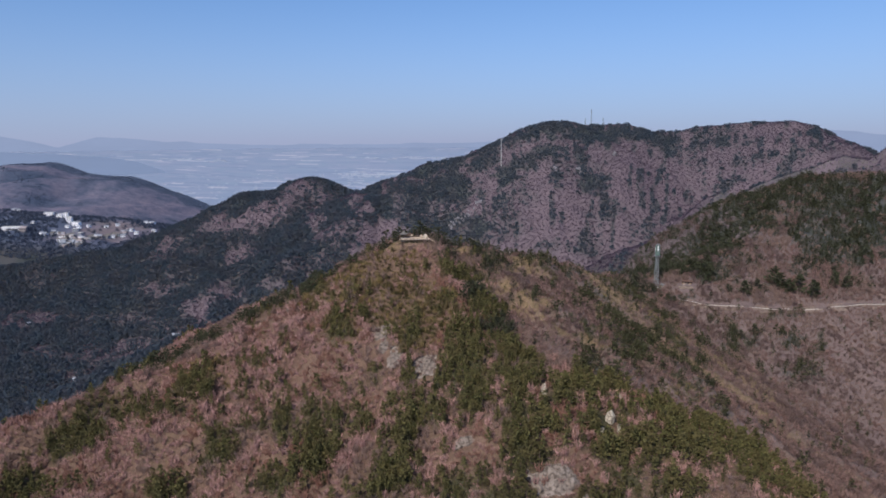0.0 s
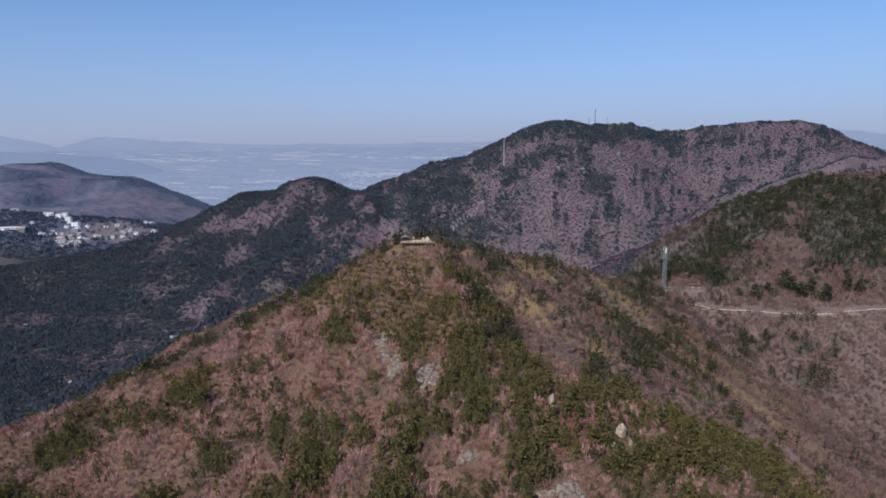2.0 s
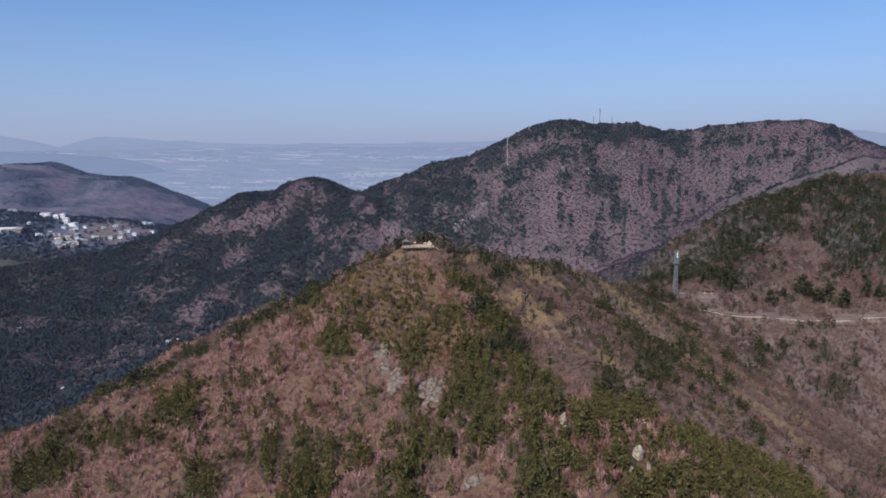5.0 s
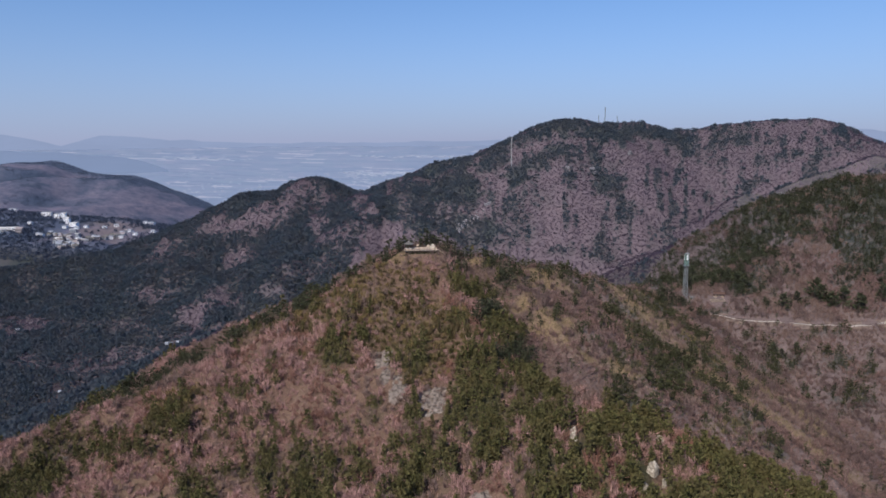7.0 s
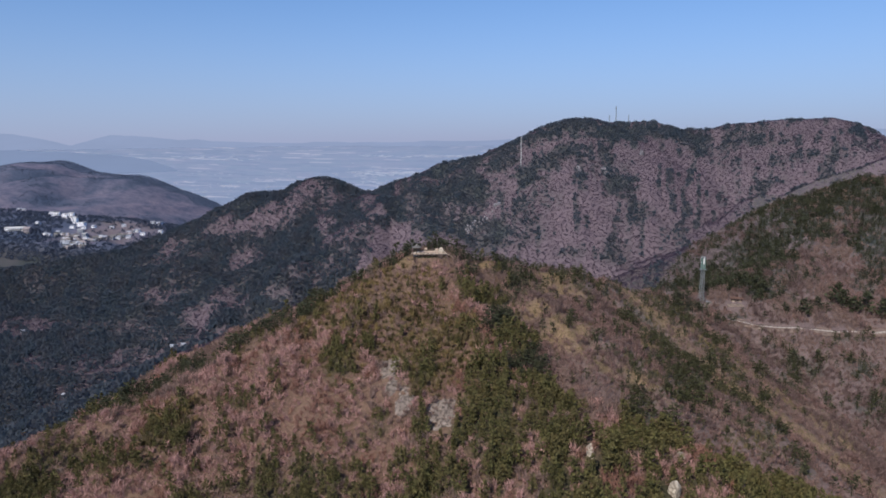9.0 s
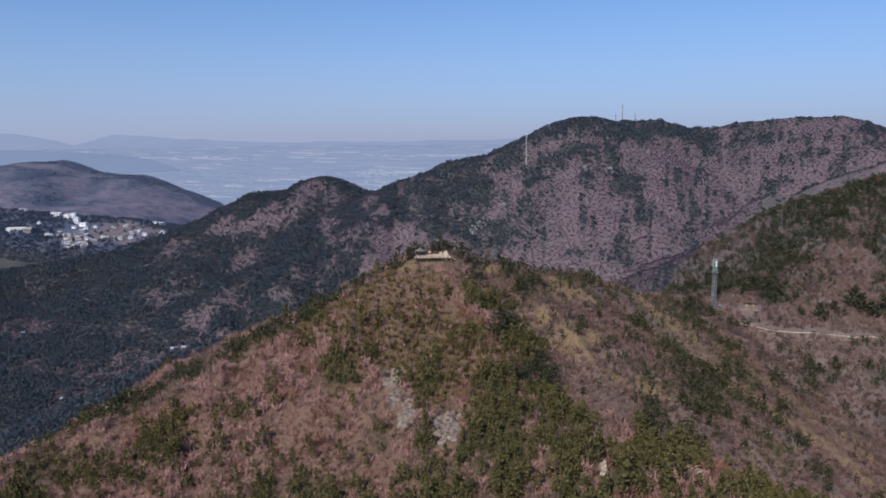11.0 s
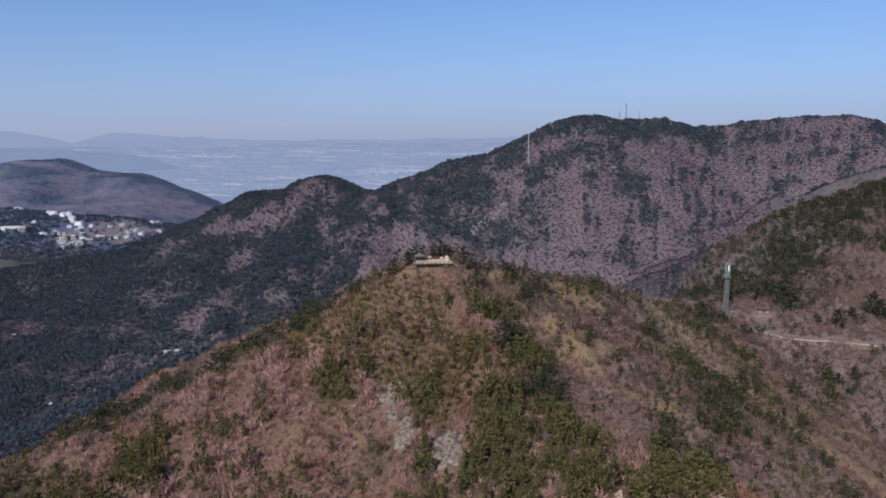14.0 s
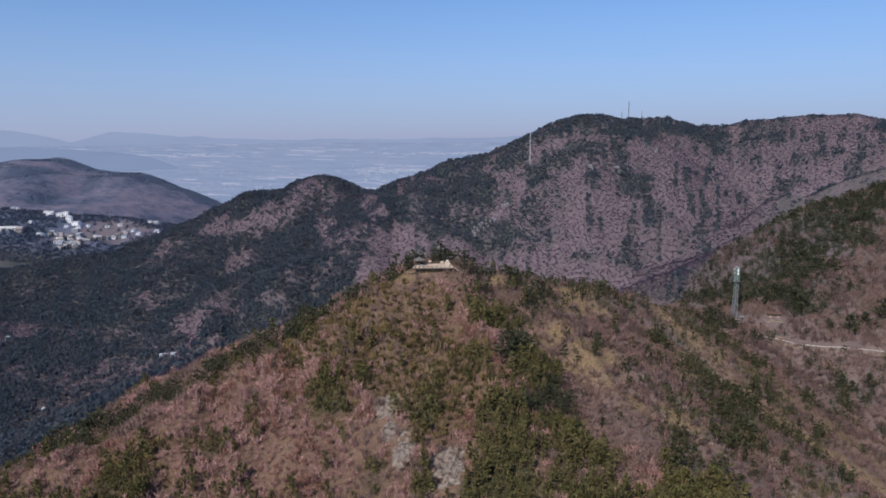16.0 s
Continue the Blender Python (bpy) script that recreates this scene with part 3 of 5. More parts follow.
def cover(x, y):
    """Shares of pine, evergreen shrub and straw grass at a place; the rest is bare wood over leaf litter."""
    near = (y < 830) & (y < np.interp(x, [-330, -160, -80, 5, 60], [430, 522, 518, 560, 900]))
    near |= (y < 560) & (x < 60) & (height(x, y) > 140)
    pine = np.maximum(np.maximum(most(PINE_FRONT, x, y), most(PINE_LOW, x, y)) * 0.94, most(PINE_LEFT, x, y) * 0.82)
    pine = np.maximum(np.maximum(pine, most(PINE_CREST, x, y) * 0.84), np.maximum(most(PINE_EAST, x, y), most(PINE_DOME, x, y)) * 1.1)
    pine = np.maximum(pine, np.maximum(most(PINE_SADDLE, x, y) * 0.92, most(PINE_SPINE, x, y) * 1.1))
    pine = np.maximum(pine, np.maximum(most(PINE_GULLY, x, y) * 0.82, most(PINE_DALE, x, y) * 0.78))
    pine = pine * (1 - 0.85 * np.maximum(most(BARE_NEAR, x, y), most(BARE_LOW, x, y)))
    pine = np.maximum(pine, np.maximum(most(PINE_MIXED, x, y), most(SCRUB_SADDLE, x, y)) * (0.42 + 0.35 * vnoise(x, y, 9, 32)))
    front = np.maximum(most(PINE_FRONT, x, y), most(PINE_LOW, x, y))
    pine = np.clip(pine * (0.80 + 0.24 * front + (0.42 - 0.2 * front) * vnoise(x, y, 4.5, 42)), 0, 1)
    pine = pine + 0.03 + 0.14 * np.clip(vnoise(x, y, 22, 13) - 0.25, 0, 1)
    pine = np.where((np.abs(x + 1) < 17) & (y > 462) & (y < 487), 0, pine)
    strips = vnoise(0.82 * x + 0.57 * y, (0.57 * x - 0.82 * y) * 0.12, 13, 49)
    on_east = np.clip((x - np.interp(y, [300, 400, 500, 560], [150, 66, 42, 60])) / 20, 0, 1) * np.clip((565 - y) / 30, 0, 1) * (x < 260)
    straw = np.maximum(most(STRAW_SLOPES, x, y) * 0.9, 0.75 * on_east * np.clip((strips - 0.3) / 0.3, 0, 1))
    pine = pine * (1 - 0.5 * on_east * np.clip(0.4 + strips, 0, 1))
    olive = most(OLIVE_SHRUBS, x, y) * (0.72 - 0.2 * np.clip((y - 420) / 30, 0, 1) * (x < 60)) * (1 - straw)
    # on the mountains the woods stand in columns along the fall of the slope
    fan = x / np.maximum(y, 300) * 1250
    streak = vnoise(fan, y * 0.3, 26, 14) + 0.6 * vnoise(fan, y * 0.4, 11, 15)
    column = vnoise(fan, y * 0.13, 7, 40) + 0.45 * streak
    mid = (x < -60 + 0.1 * (y - 1400)) & (y < 1650)
    bare, grey = most(FAR_BARE, x, y), most(FAR_GREY, x, y)
    base = np.where(mid, 0.84 + 0.22 * streak - 0.48 * grey, 0.04 + 0.60 * np.clip((column - 0.28) / 0.36, 0, 1) + 0.22 * np.clip((y - 1150) / 110, 0, 1) * np.clip(0.6 + streak, 0, 1))
    back = blob(x, y, 560, 960, 330, 90)
    base = np.where(mid, base * (1 - (0.72 + 0.2 * streak) * bare), np.maximum(base, back * (0.22 + 0.3 * streak)))
    far = np.maximum(base, np.maximum(most(FAR_PINE, x, y), most(VALLEY_PINE, x, y)) * (1 - 0.8 * bare) * (0.85 + 0.25 * streak))
    far = np.maximum(far, np.maximum(most(FAR_MIXED, x, y), most(VALLEY_GREY, x, y)) * (0.48 + 0.3 * column))
    town = y > 1520
    slant = vnoise(x - 0.75 * y, 0.25 * y + 0.3 * x, 110, 16)
    far = np.where(town, np.clip(0.30 + 0.8 * slant + 0.5 * vnoise(x, y * 0.6, 34, 17), 0, 1), far)
    far = np.where(town, np.maximum(far, np.clip((y + 40 * slant - np.interp(x, [-1700, -1450, -1300, -1100, -900], [2330, 2430, 2470, 2520, 2540])) / 40, 0, 0.95)), far)
    far = np.where(town, np.maximum(far, 0.9 * blob(x, y, -1300, 2290, 190, 50, -35)), far)
    far = np.where(town, np.maximum(far, blob(x, y, -1120, 1640, 260, 130) * 0.95), far)
    far = np.where(town & (y < 1900), np.maximum(far, 0.82 - 0.6 * np.clip((y - 1830) / 70, 0, 1)), far)
    far = np.where(town, far * (1 - np.maximum(blob(x, y, -770, 1750, 90, 80), blob(x, y, -745, 1690, 120, 42, 25))), far)
    zero = np.zeros_like(x)
    return np.clip(np.where(near, pine, far), 0, 1), np.where(near, olive, zero), np.where(near, straw, zero)


gx = axis([(-5400, -1800, 200), (-1800, -900, 30), (-900, -330, 9), (-330, 450, 3.5), (450, 950, 9), (950, 1500, 30), (1500, 5500, 200)])
gy = axis([(-5400, 0, 200), (0, 240, 12), (240, 680, 3.5), (680, 1000, 9), (1000, 1520, 8), (1520, 2800, 30), (2800, 5500, 80)])
v, f = sheet(gx, gy)
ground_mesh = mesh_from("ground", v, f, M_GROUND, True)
pine, olive, straw = cover(v[:, 0], v[:, 1])
radius = np.hypot(v[:, 0], v[:, 1])
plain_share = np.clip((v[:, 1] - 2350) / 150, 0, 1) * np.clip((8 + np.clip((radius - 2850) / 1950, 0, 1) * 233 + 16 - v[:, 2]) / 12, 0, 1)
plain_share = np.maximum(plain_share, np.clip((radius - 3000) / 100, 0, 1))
valley = np.maximum(blob(v[:, 0], v[:, 1], -770, 1760, 80, 75), 0.8 * blob(v[:, 0], v[:, 1], -745, 1690, 120, 40, 25))
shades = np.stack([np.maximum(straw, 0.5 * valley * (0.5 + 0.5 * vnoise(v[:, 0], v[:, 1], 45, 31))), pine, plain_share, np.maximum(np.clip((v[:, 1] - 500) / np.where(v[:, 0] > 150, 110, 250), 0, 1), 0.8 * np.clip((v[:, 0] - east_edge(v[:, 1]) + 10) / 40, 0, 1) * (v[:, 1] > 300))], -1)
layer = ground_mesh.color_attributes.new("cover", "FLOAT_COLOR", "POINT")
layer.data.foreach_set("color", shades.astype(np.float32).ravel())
layer = ground_mesh.color_attributes.new("far_haze", "FLOAT_COLOR", "POINT")
# Where haze tints the ground: red beyond the town, green on the mountains.
far_haze = np.clip((v[:, 1] - 1530) / 80, 0, 1)
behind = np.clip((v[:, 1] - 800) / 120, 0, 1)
layer.data.foreach_set("color", np.stack([far_haze, behind, far_haze, far_haze], -1).astype(np.float32).ravel())
ground = tagged(new("ground", ground_mesh), "wooded winter hillsides with brown leaf litter", "ground", kind="structure")


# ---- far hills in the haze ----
# Emission for the far hills: haze blue as their own glow, no lamp there.
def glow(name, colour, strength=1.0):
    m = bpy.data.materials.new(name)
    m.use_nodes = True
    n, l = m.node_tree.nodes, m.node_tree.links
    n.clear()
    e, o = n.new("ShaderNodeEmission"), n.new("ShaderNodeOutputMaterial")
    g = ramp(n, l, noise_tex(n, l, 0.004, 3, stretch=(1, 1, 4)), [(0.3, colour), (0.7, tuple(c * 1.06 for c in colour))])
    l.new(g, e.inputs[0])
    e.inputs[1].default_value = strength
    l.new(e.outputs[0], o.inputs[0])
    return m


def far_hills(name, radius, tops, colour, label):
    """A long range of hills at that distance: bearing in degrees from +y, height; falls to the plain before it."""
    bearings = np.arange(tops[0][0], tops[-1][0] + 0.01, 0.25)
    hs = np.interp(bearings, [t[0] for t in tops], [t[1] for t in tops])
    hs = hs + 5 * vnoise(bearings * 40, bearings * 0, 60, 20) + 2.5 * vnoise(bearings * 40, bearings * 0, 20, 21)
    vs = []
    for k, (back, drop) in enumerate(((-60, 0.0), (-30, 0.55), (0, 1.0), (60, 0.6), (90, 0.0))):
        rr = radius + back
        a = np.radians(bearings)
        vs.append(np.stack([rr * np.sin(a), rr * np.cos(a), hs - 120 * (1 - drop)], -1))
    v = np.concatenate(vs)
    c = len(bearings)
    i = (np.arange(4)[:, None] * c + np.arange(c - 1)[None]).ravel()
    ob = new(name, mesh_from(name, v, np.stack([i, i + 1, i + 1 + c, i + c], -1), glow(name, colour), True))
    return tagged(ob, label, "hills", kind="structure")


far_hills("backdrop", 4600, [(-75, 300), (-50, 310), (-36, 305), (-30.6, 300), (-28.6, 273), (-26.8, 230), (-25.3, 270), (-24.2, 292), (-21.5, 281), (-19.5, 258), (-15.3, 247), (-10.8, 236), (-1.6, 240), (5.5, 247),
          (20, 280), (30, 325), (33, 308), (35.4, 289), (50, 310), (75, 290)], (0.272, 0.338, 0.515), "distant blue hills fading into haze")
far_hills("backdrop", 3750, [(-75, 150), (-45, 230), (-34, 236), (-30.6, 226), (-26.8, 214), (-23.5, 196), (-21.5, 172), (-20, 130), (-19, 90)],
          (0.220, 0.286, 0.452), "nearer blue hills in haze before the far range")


# ---- plants ----
def tri_fan(rng, centre, out, size, wide):
    """One pointed tuft: a triangle from near its centre outwards."""
    out = out / (np.linalg.norm(out) + 1e-9)
    side = np.cross(out, rng.normal(size=3))
    side /= np.linalg.norm(side) + 1e-9
    return [centre - side * wide * size, centre + side * wide * size, centre + out * size]


def tube(points, radii, sides=5):
    v, f = [], []
    for k, (p, r) in enumerate(zip(points, radii)):
        for j in range(sides):
            a = 2 * math.pi * j / sides
            v.append((p[0] + r * math.cos(a), p[1] + r * math.sin(a), p[2]))
        if k:
            for j in range(sides):
                a0, a1 = (k - 1) * sides + j, (k - 1) * sides + (j + 1) % sides
                f += [(a0, a1, a1 + sides), (a0, a1 + sides, a0 + sides)]
    return np.array(v, float), np.array(f, int)


def pine_template(seed, clumps=18, tufts=8):
    """A pine one metre high: (trunk verts, faces), (crown verts, faces)."""
    rng = np.random.RandomState(seed)
    bend = rng.normal(size=2) * 0.06
    trunk = tube([(0, 0, -0.12), (bend[0] * 0.5, bend[1] * 0.5, 0.4), (bend[0], bend[1], 0.85)], [0.035, 0.026, 0.008], 4)
    tris = []
    for c in range(clumps):
        # whorls of three branches, shorter towards the top
        h = 0.17 + 0.80 * ((c // 3 * 3 + 1.2 * rng.rand() + 0.5 * (c % 3)) / clumps)
        reach = 0.42 * max(0.03, 1.02 - h) ** 0.8 * min(1.0, (h - 0.06) / 0.2) * (0.6 + 0.6 * rng.rand())
        a = rng.rand() * 1.2 + c * 2.1 + c // 3 * 0.9
        for q in range(tufts):
            along = reach * (0.25 + 0.85 * (q + rng.rand()) / tufts)
            at = np.array([bend[0] * h + along * math.cos(a), bend[1] * h + along * math.sin(a), h + 0.05 * along]) + rng.normal(size=3) * (0.035, 0.035, 0.018)
            d = rng.normal(size=3) * 0.55 + np.array([0.7 * math.cos(a), 0.7 * math.sin(a), 0.75])
            tris.append(tri_fan(rng, at, d, 0.075 + 0.085 * rng.rand(), 0.36))
    return trunk, soup(tris)


def bare_template(seed, limbs=5, twigs=32):
    """A leafless tree one metre high: trunk and limbs, twigs."""
    rng = np.random.RandomState(seed)
    wood, tris = [tube([(0, 0, -0.1), (0.02, 0.01, 0.62)], [0.026, 0.008], 3)], []
    tips = []
    for k in range(limbs):
        a = 6.283 * k / limbs + rng.rand()
        tip = np.array([0.20 * math.cos(a), 0.20 * math.sin(a), 0.58 + 0.2 * rng.rand()])
        low = np.array([0, 0, 0.2 + 0.15 * rng.rand()])
        wood.append(soup([tri_fan(rng, low, tip - low, np.linalg.norm(tip - low), 0.045)]))
        tips += [tip, low + (tip - low) * 0.6]
    for k in range(twigs):
        base = tips[k % len(tips)] + rng.normal(size=3) * (0.11, 0.11, 0.10)
        d = np.array([base[0] * 1.2, base[1] * 1.2, 0.8]) + rng.normal(size=3) * 0.3
        tris.append(tri_fan(rng, base - (0, 0, 0.14), d, 0.22 + 0.30 * rng.rand(), 0.085))
    for k in range(5):
        base = rng.normal(size=3) * (0.12, 0.12, 0.02) + (0, 0, 0.05)
        tris.append(tri_fan(rng, base, np.array([base[0], base[1], 1.0]), 0.75 + 0.3 * rng.rand(), 0.03))
    return joined(wood), soup(tris)


def shrub_template(seed, tufts=22):
    rng = np.random.RandomState(seed)
    tris = []
    for k in range(tufts):
        base = rng.normal(size=3) * (0.30, 0.30, 0.06) + (0, 0, 0.10)
        d = np.array([base[0] * 0.5, base[1] * 0.5, 0.9]) + rng.normal(size=3) * 0.18
        tris.append(tri_fan(rng, base, d, 0.55 + 0.5 * rng.rand(), 0.15))
    return soup(tris)


def crown_template(seed, tufts, lift, width):
    """A far tree: pointed tufts set round and up its crown."""
    rng = np.random.RandomState(seed)
    tris = []
    for k in range(tufts):
        a, h = 2.4 * k + rng.rand(), 0.15 + 0.75 * (k + rng.rand()) / tufts
        reach = width * math.sqrt(max(0.03, 1 - ((h - 0.35) / 0.65) ** 2)) * (0.55 + 0.5 * rng.rand())
        base = np.array([reach * math.cos(a), reach * math.sin(a), h])
        d = np.array([base[0], base[1], lift]) + rng.normal(size=3) * 0.3
        tris.append(tri_fan(rng, base - d * 0.2, d, 0.42, 0.5))
    return soup(tris)


def soup(tris):
    v = np.array(tris, float).reshape(-1, 3)
    return v, np.arange(len(v)).reshape(-1, 3)


def joined(parts):
    v, f, k = [], [], 0
    for a, b in parts:
        v.append(a)
        f.append(np.asarray(b) + k)
        k += len(a)
    return np.concatenate(v), np.concatenate(f)


def spread(templates, places, sizes, turns, squash=1.0, pick=0):
    """All copies of the templates at those places, as one set of verts and faces."""
    parts, kinds = [], (np.arange(len(places)) * 7 + pick) % len(templates)
    for k, (tv, tf) in enumerate(templates):
        sel = kinds == k
        p, s, t = places[sel], sizes[sel], turns[sel]
        c, q = np.cos(t)[:, None], np.sin(t)[:, None]
        w = squash[sel][:, None] if isinstance(squash, np.ndarray) else squash
        x, y, z = tv[:, 0][None] * w, tv[:, 1][None] * w, tv[:, 2][None]
        v = np.stack([x * c - y * q, x * q + y * c, z + 0 * c], -1) * s[:, None, None] + p[:, None, :]
        f = tf[None] + (np.arange(len(p)) * len(tv))[:, None, None]
        parts.append((v.reshape(-1, 3), f.reshape(-1, 3)))
    return joined(parts)


def scatter(x0, x1, y0, y1, step, seed):
    rng = np.random.RandomState(seed)
    x, y = np.meshgrid(np.arange(x0, x1, step), np.arange(y0, y1, step))
    x, y = x.ravel() + rng.uniform(-0.48, 0.48, x.size) * step, y.ravel() + rng.uniform(-0.48, 0.48, y.size) * step
    return x, y, rng


def stuff(name, geometry, mat, label, category):
    return tagged(new(name, mesh_from(name, *geometry, mat)), label, category, kind="stuff")


def clear_of_works(x, y):
    """True where no deck, road, mast or rock stands."""
    free = np.hypot((x + 1) / 14, (y - 489) / 12) > 1
    for cx, cy, rx, ry in ROCK_GAPS:
        free &= (np.hypot((x - cx) / rx, (y - cy) / ry) > 1) | (np.sin(x * 12.9 + y * 78.2) > 0.75)
    free &= np.hypot((x - 219) / 7, (y - 595) / 10) > 1
    free &= np.hypot((x - 245) / 8, (y - 591) / 7) > 1
    road_y = np.interp(x, ROAD_X, ROAD_Y)
    return free & ~((x > ROAD_X[0] - 2) & (x < ROAD_X[-1]) & (y > road_y - 3.4) & (y < road_y + 2.6))


ROCK_GAPS = [(92, 302, 7, 9), (57, 270, 11, 8), (-13, 370, 5, 11), (5, 358, 7, 11), (-21, 395, 5, 9), (23, 300, 6, 6), (107, 333, 5, 7), (63, 317, 5, 6)]
ROAD_X = [232, 250, 276, 304, 334, 369, 402, 450]
ROAD_Y = [581, 571.5, 564, 560, 558, 554, 552, 548]

def part(name, mesh, mat, parent, label="", at=None):
    """One mesh object under a thing or a part."""
    if isinstance(mesh, bmesh.types.BMesh):
        me = bpy.data.meshes.new(name)
        mesh.to_mesh(me)
        mesh.free()
        mesh = me
    if mat and not mesh.materials:
        mesh.materials.append(mat)
    ob = new(name, mesh)
    ob.parent = parent
    if at:
        ob.location = at
    return tagged(ob, label)


# the near hill and the ridge east of it
x, y, rng = scatter(-330, 520, 225, 800, 2.8, 21)
crest_back = np.interp(x, [-330, -160, -80, 5, 60, 150, 220, 280, 340, 450], [430, 522, 518, 535, 545, 600, 700, 780, 790, 775])
keep = (y < crest_back) & clear_of_works(x, y) & (y > 238 + 0.22 * np.abs(x - 50)) & (x < 0.74 * y + 35)
keep &= (y < 640) | (rng.rand(len(x)) < 0.8)
x, y = x[keep], y[keep]
z = height(x, y)
pine, olive, straw = cover(x, y)
draw, size, turn = rng.rand(len(x)), rng.rand(len(x)), rng.rand(len(x)) * 6.283
places = np.stack([x, y, z], -1)
is_pine = draw < pine
is_olive = ~is_pine & (rng.rand(len(x)) < olive)
thin = rng.rand(len(x)) < np.maximum(0.88 * straw, 0.09 + 0.2 * np.clip(vnoise(x, y, 9, 26), 0, 1))
is_bare = ~is_pine & ~is_olive & ~thin
pines = [pine_template(30 + k) for k in range(6)]
ridge_pines = [pine_template(40 + k, 9, 6) for k in range(6)]
bares = [bare_template(50 + k) for k in range(6)]
shrubs = [shrub_template(70 + k) for k in range(4)]
grown = 0.92 + 0.28 * vnoise(x, y, 15, 18) + 0.22 * vnoise(x, y, 6, 19)
height_of = grown * np.where(is_pine, 4.4 + 4.8 * size, np.where(is_bare, 2.3 + 2.4 * size + 1.0 * (y > 560), 1.8 + 1.6 * size))

height_of = height_of * (1 + 0.38 * is_pine * blob(x, y, 4, 505, 30, 8))

# the trees nearest below the flight are things of their own
east = (y + 18 * vnoise(x, y, 20, 33) > 562) | (x + 14 * vnoise(x, y, 20, 34) > east_edge(y))
near_rank = y + 0.25 * np.abs(x - 50) + 40 * size
single_pine, single_bare = np.zeros(len(x), bool), np.zeros(len(x), bool)
single_pine[np.argsort(np.where(is_pine & ~east, near_rank, 1e9))[:290]] = True
single_bare[np.argsort(np.where(is_bare & ~east, near_rank, 1e9))[:290]] = True
behind_deck = (y > 480) & (np.abs(x - 4) < 30)
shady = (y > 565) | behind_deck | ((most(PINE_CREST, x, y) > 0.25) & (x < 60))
many = is_pine & ~single_pine & shady
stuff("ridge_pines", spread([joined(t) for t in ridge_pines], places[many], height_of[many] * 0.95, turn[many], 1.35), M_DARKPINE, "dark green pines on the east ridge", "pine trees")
many = is_pine & ~single_pine & east & ~shady
stuff("gully_pines", spread([joined(t) for t in ridge_pines], places[many], height_of[many] * 0.95, turn[many], 1.1), M_GULLYPINE, "olive green pines scattered over the gully", "pine trees")
many = is_pine & ~single_pine & ~east & ~shady
stuff("pine_wood", spread([joined(t) for t in pines], places[many], height_of[many] * 1.15, turn[many], 0.78), M_PINE, "dense dark green pines on the slope", "pine trees")
pale = most(CLIFFS, x, y)
tone = 1.3 * pale + vnoise(x, y, 24, 27) + 0.7 * vnoise(x, y, 8, 28) + 0.7 * (rng.rand(len(x)) - 0.5) + 0.85 * np.clip((y - 415) / 40, 0, 1)
scrubby = rng.rand(len(x)) < 1.1 * olive
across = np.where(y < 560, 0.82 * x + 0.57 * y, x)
# Bands of darker trees, partly standing for the shade of the folds.
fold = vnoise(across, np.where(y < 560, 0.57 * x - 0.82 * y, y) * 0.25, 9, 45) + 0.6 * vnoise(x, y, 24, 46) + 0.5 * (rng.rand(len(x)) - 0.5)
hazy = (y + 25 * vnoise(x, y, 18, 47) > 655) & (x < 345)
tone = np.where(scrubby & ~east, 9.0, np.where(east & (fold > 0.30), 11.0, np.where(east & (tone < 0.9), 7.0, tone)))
tone = np.where(hazy & (tone < 10), 13.0, tone)
many = is_bare & ~single_bare
woods = [joined(t) for t in bares]
for name, sel, mat, label in (("bare_wood", np.abs(tone - 0.03) < 0.42, M_TWIG, "leafless pinkish brown trees on the slope"), ("mauve_wood", (tone > 6) & (tone < 8), M_MAUVETWIG, "leafless mauve brown trees on the east slope"), ("ridge_scrub", tone > 12, M_RIDGETWIG, "grey mauve haze-tinted leafless scrub on the flank of the east ridge"), ("dusky_wood", (tone > 10) & (tone < 12), M_DUSKTWIG, "dark leafless trees deepening the shaded folds of the east slope"), ("olive_wood", (tone > 8) & (tone < 10), M_OLIVETWIG, "young olive brown scrub trees on the hill"), ("grey_wood", (tone >= 0.45) & (tone < 5), M_GREYTWIG, "leafless pale grey trees on the slope"),
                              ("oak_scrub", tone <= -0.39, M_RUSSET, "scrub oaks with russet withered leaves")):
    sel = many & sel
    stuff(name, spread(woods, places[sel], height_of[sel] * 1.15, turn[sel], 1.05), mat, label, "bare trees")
for name, sel, mat, label in (("evergreen_shrubs", is_olive & ~east, M_OLIVE, "low olive green shrubs on the hill"), ("dark_shrubs", is_olive & east, M_DARKSHRUB, "low dull green shrubs above the gully")):
    stuff(name, spread(shrubs, places[sel], height_of[sel], turn[sel], 0.95), mat, label, "shrubs")


def plant(name, templates, mats, names, sel, wide, label, category, group):
    made = []
    for tv in templates:
        base = new(name)
        for (v, f), m, n in zip(tv, mats, names):
            part(n, mesh_from(n, v * (wide, wide, 1), f, m), m, base)
        tagged(base, label, category, group)
        made.append(base)
    for k, i in enumerate(np.flatnonzero(sel)):
        m = Matrix.LocRotScale(Vector(places[i]), Euler((0, 0, turn[i])), None)
        if k < len(made):
            one = made[k]
            one.matrix_basis = m
        else:
            one = copy_thing(made[k % len(made)], m)
        one.scale = (height_of[i],) * 3


plant("pine_tree", pines, (M_BARK, M_PINE), ("trunk", "crown"), single_pine, 0.8, "small dark green pine on the rocky slope", "pine tree", "pines on the near slope")
plant("bare_tree", bares, (M_BARK, M_TWIG), ("trunk", "crown"), single_bare, 1.1, "small leafless tree with pinkish brown twigs", "bare tree", "bare trees on the near slope")

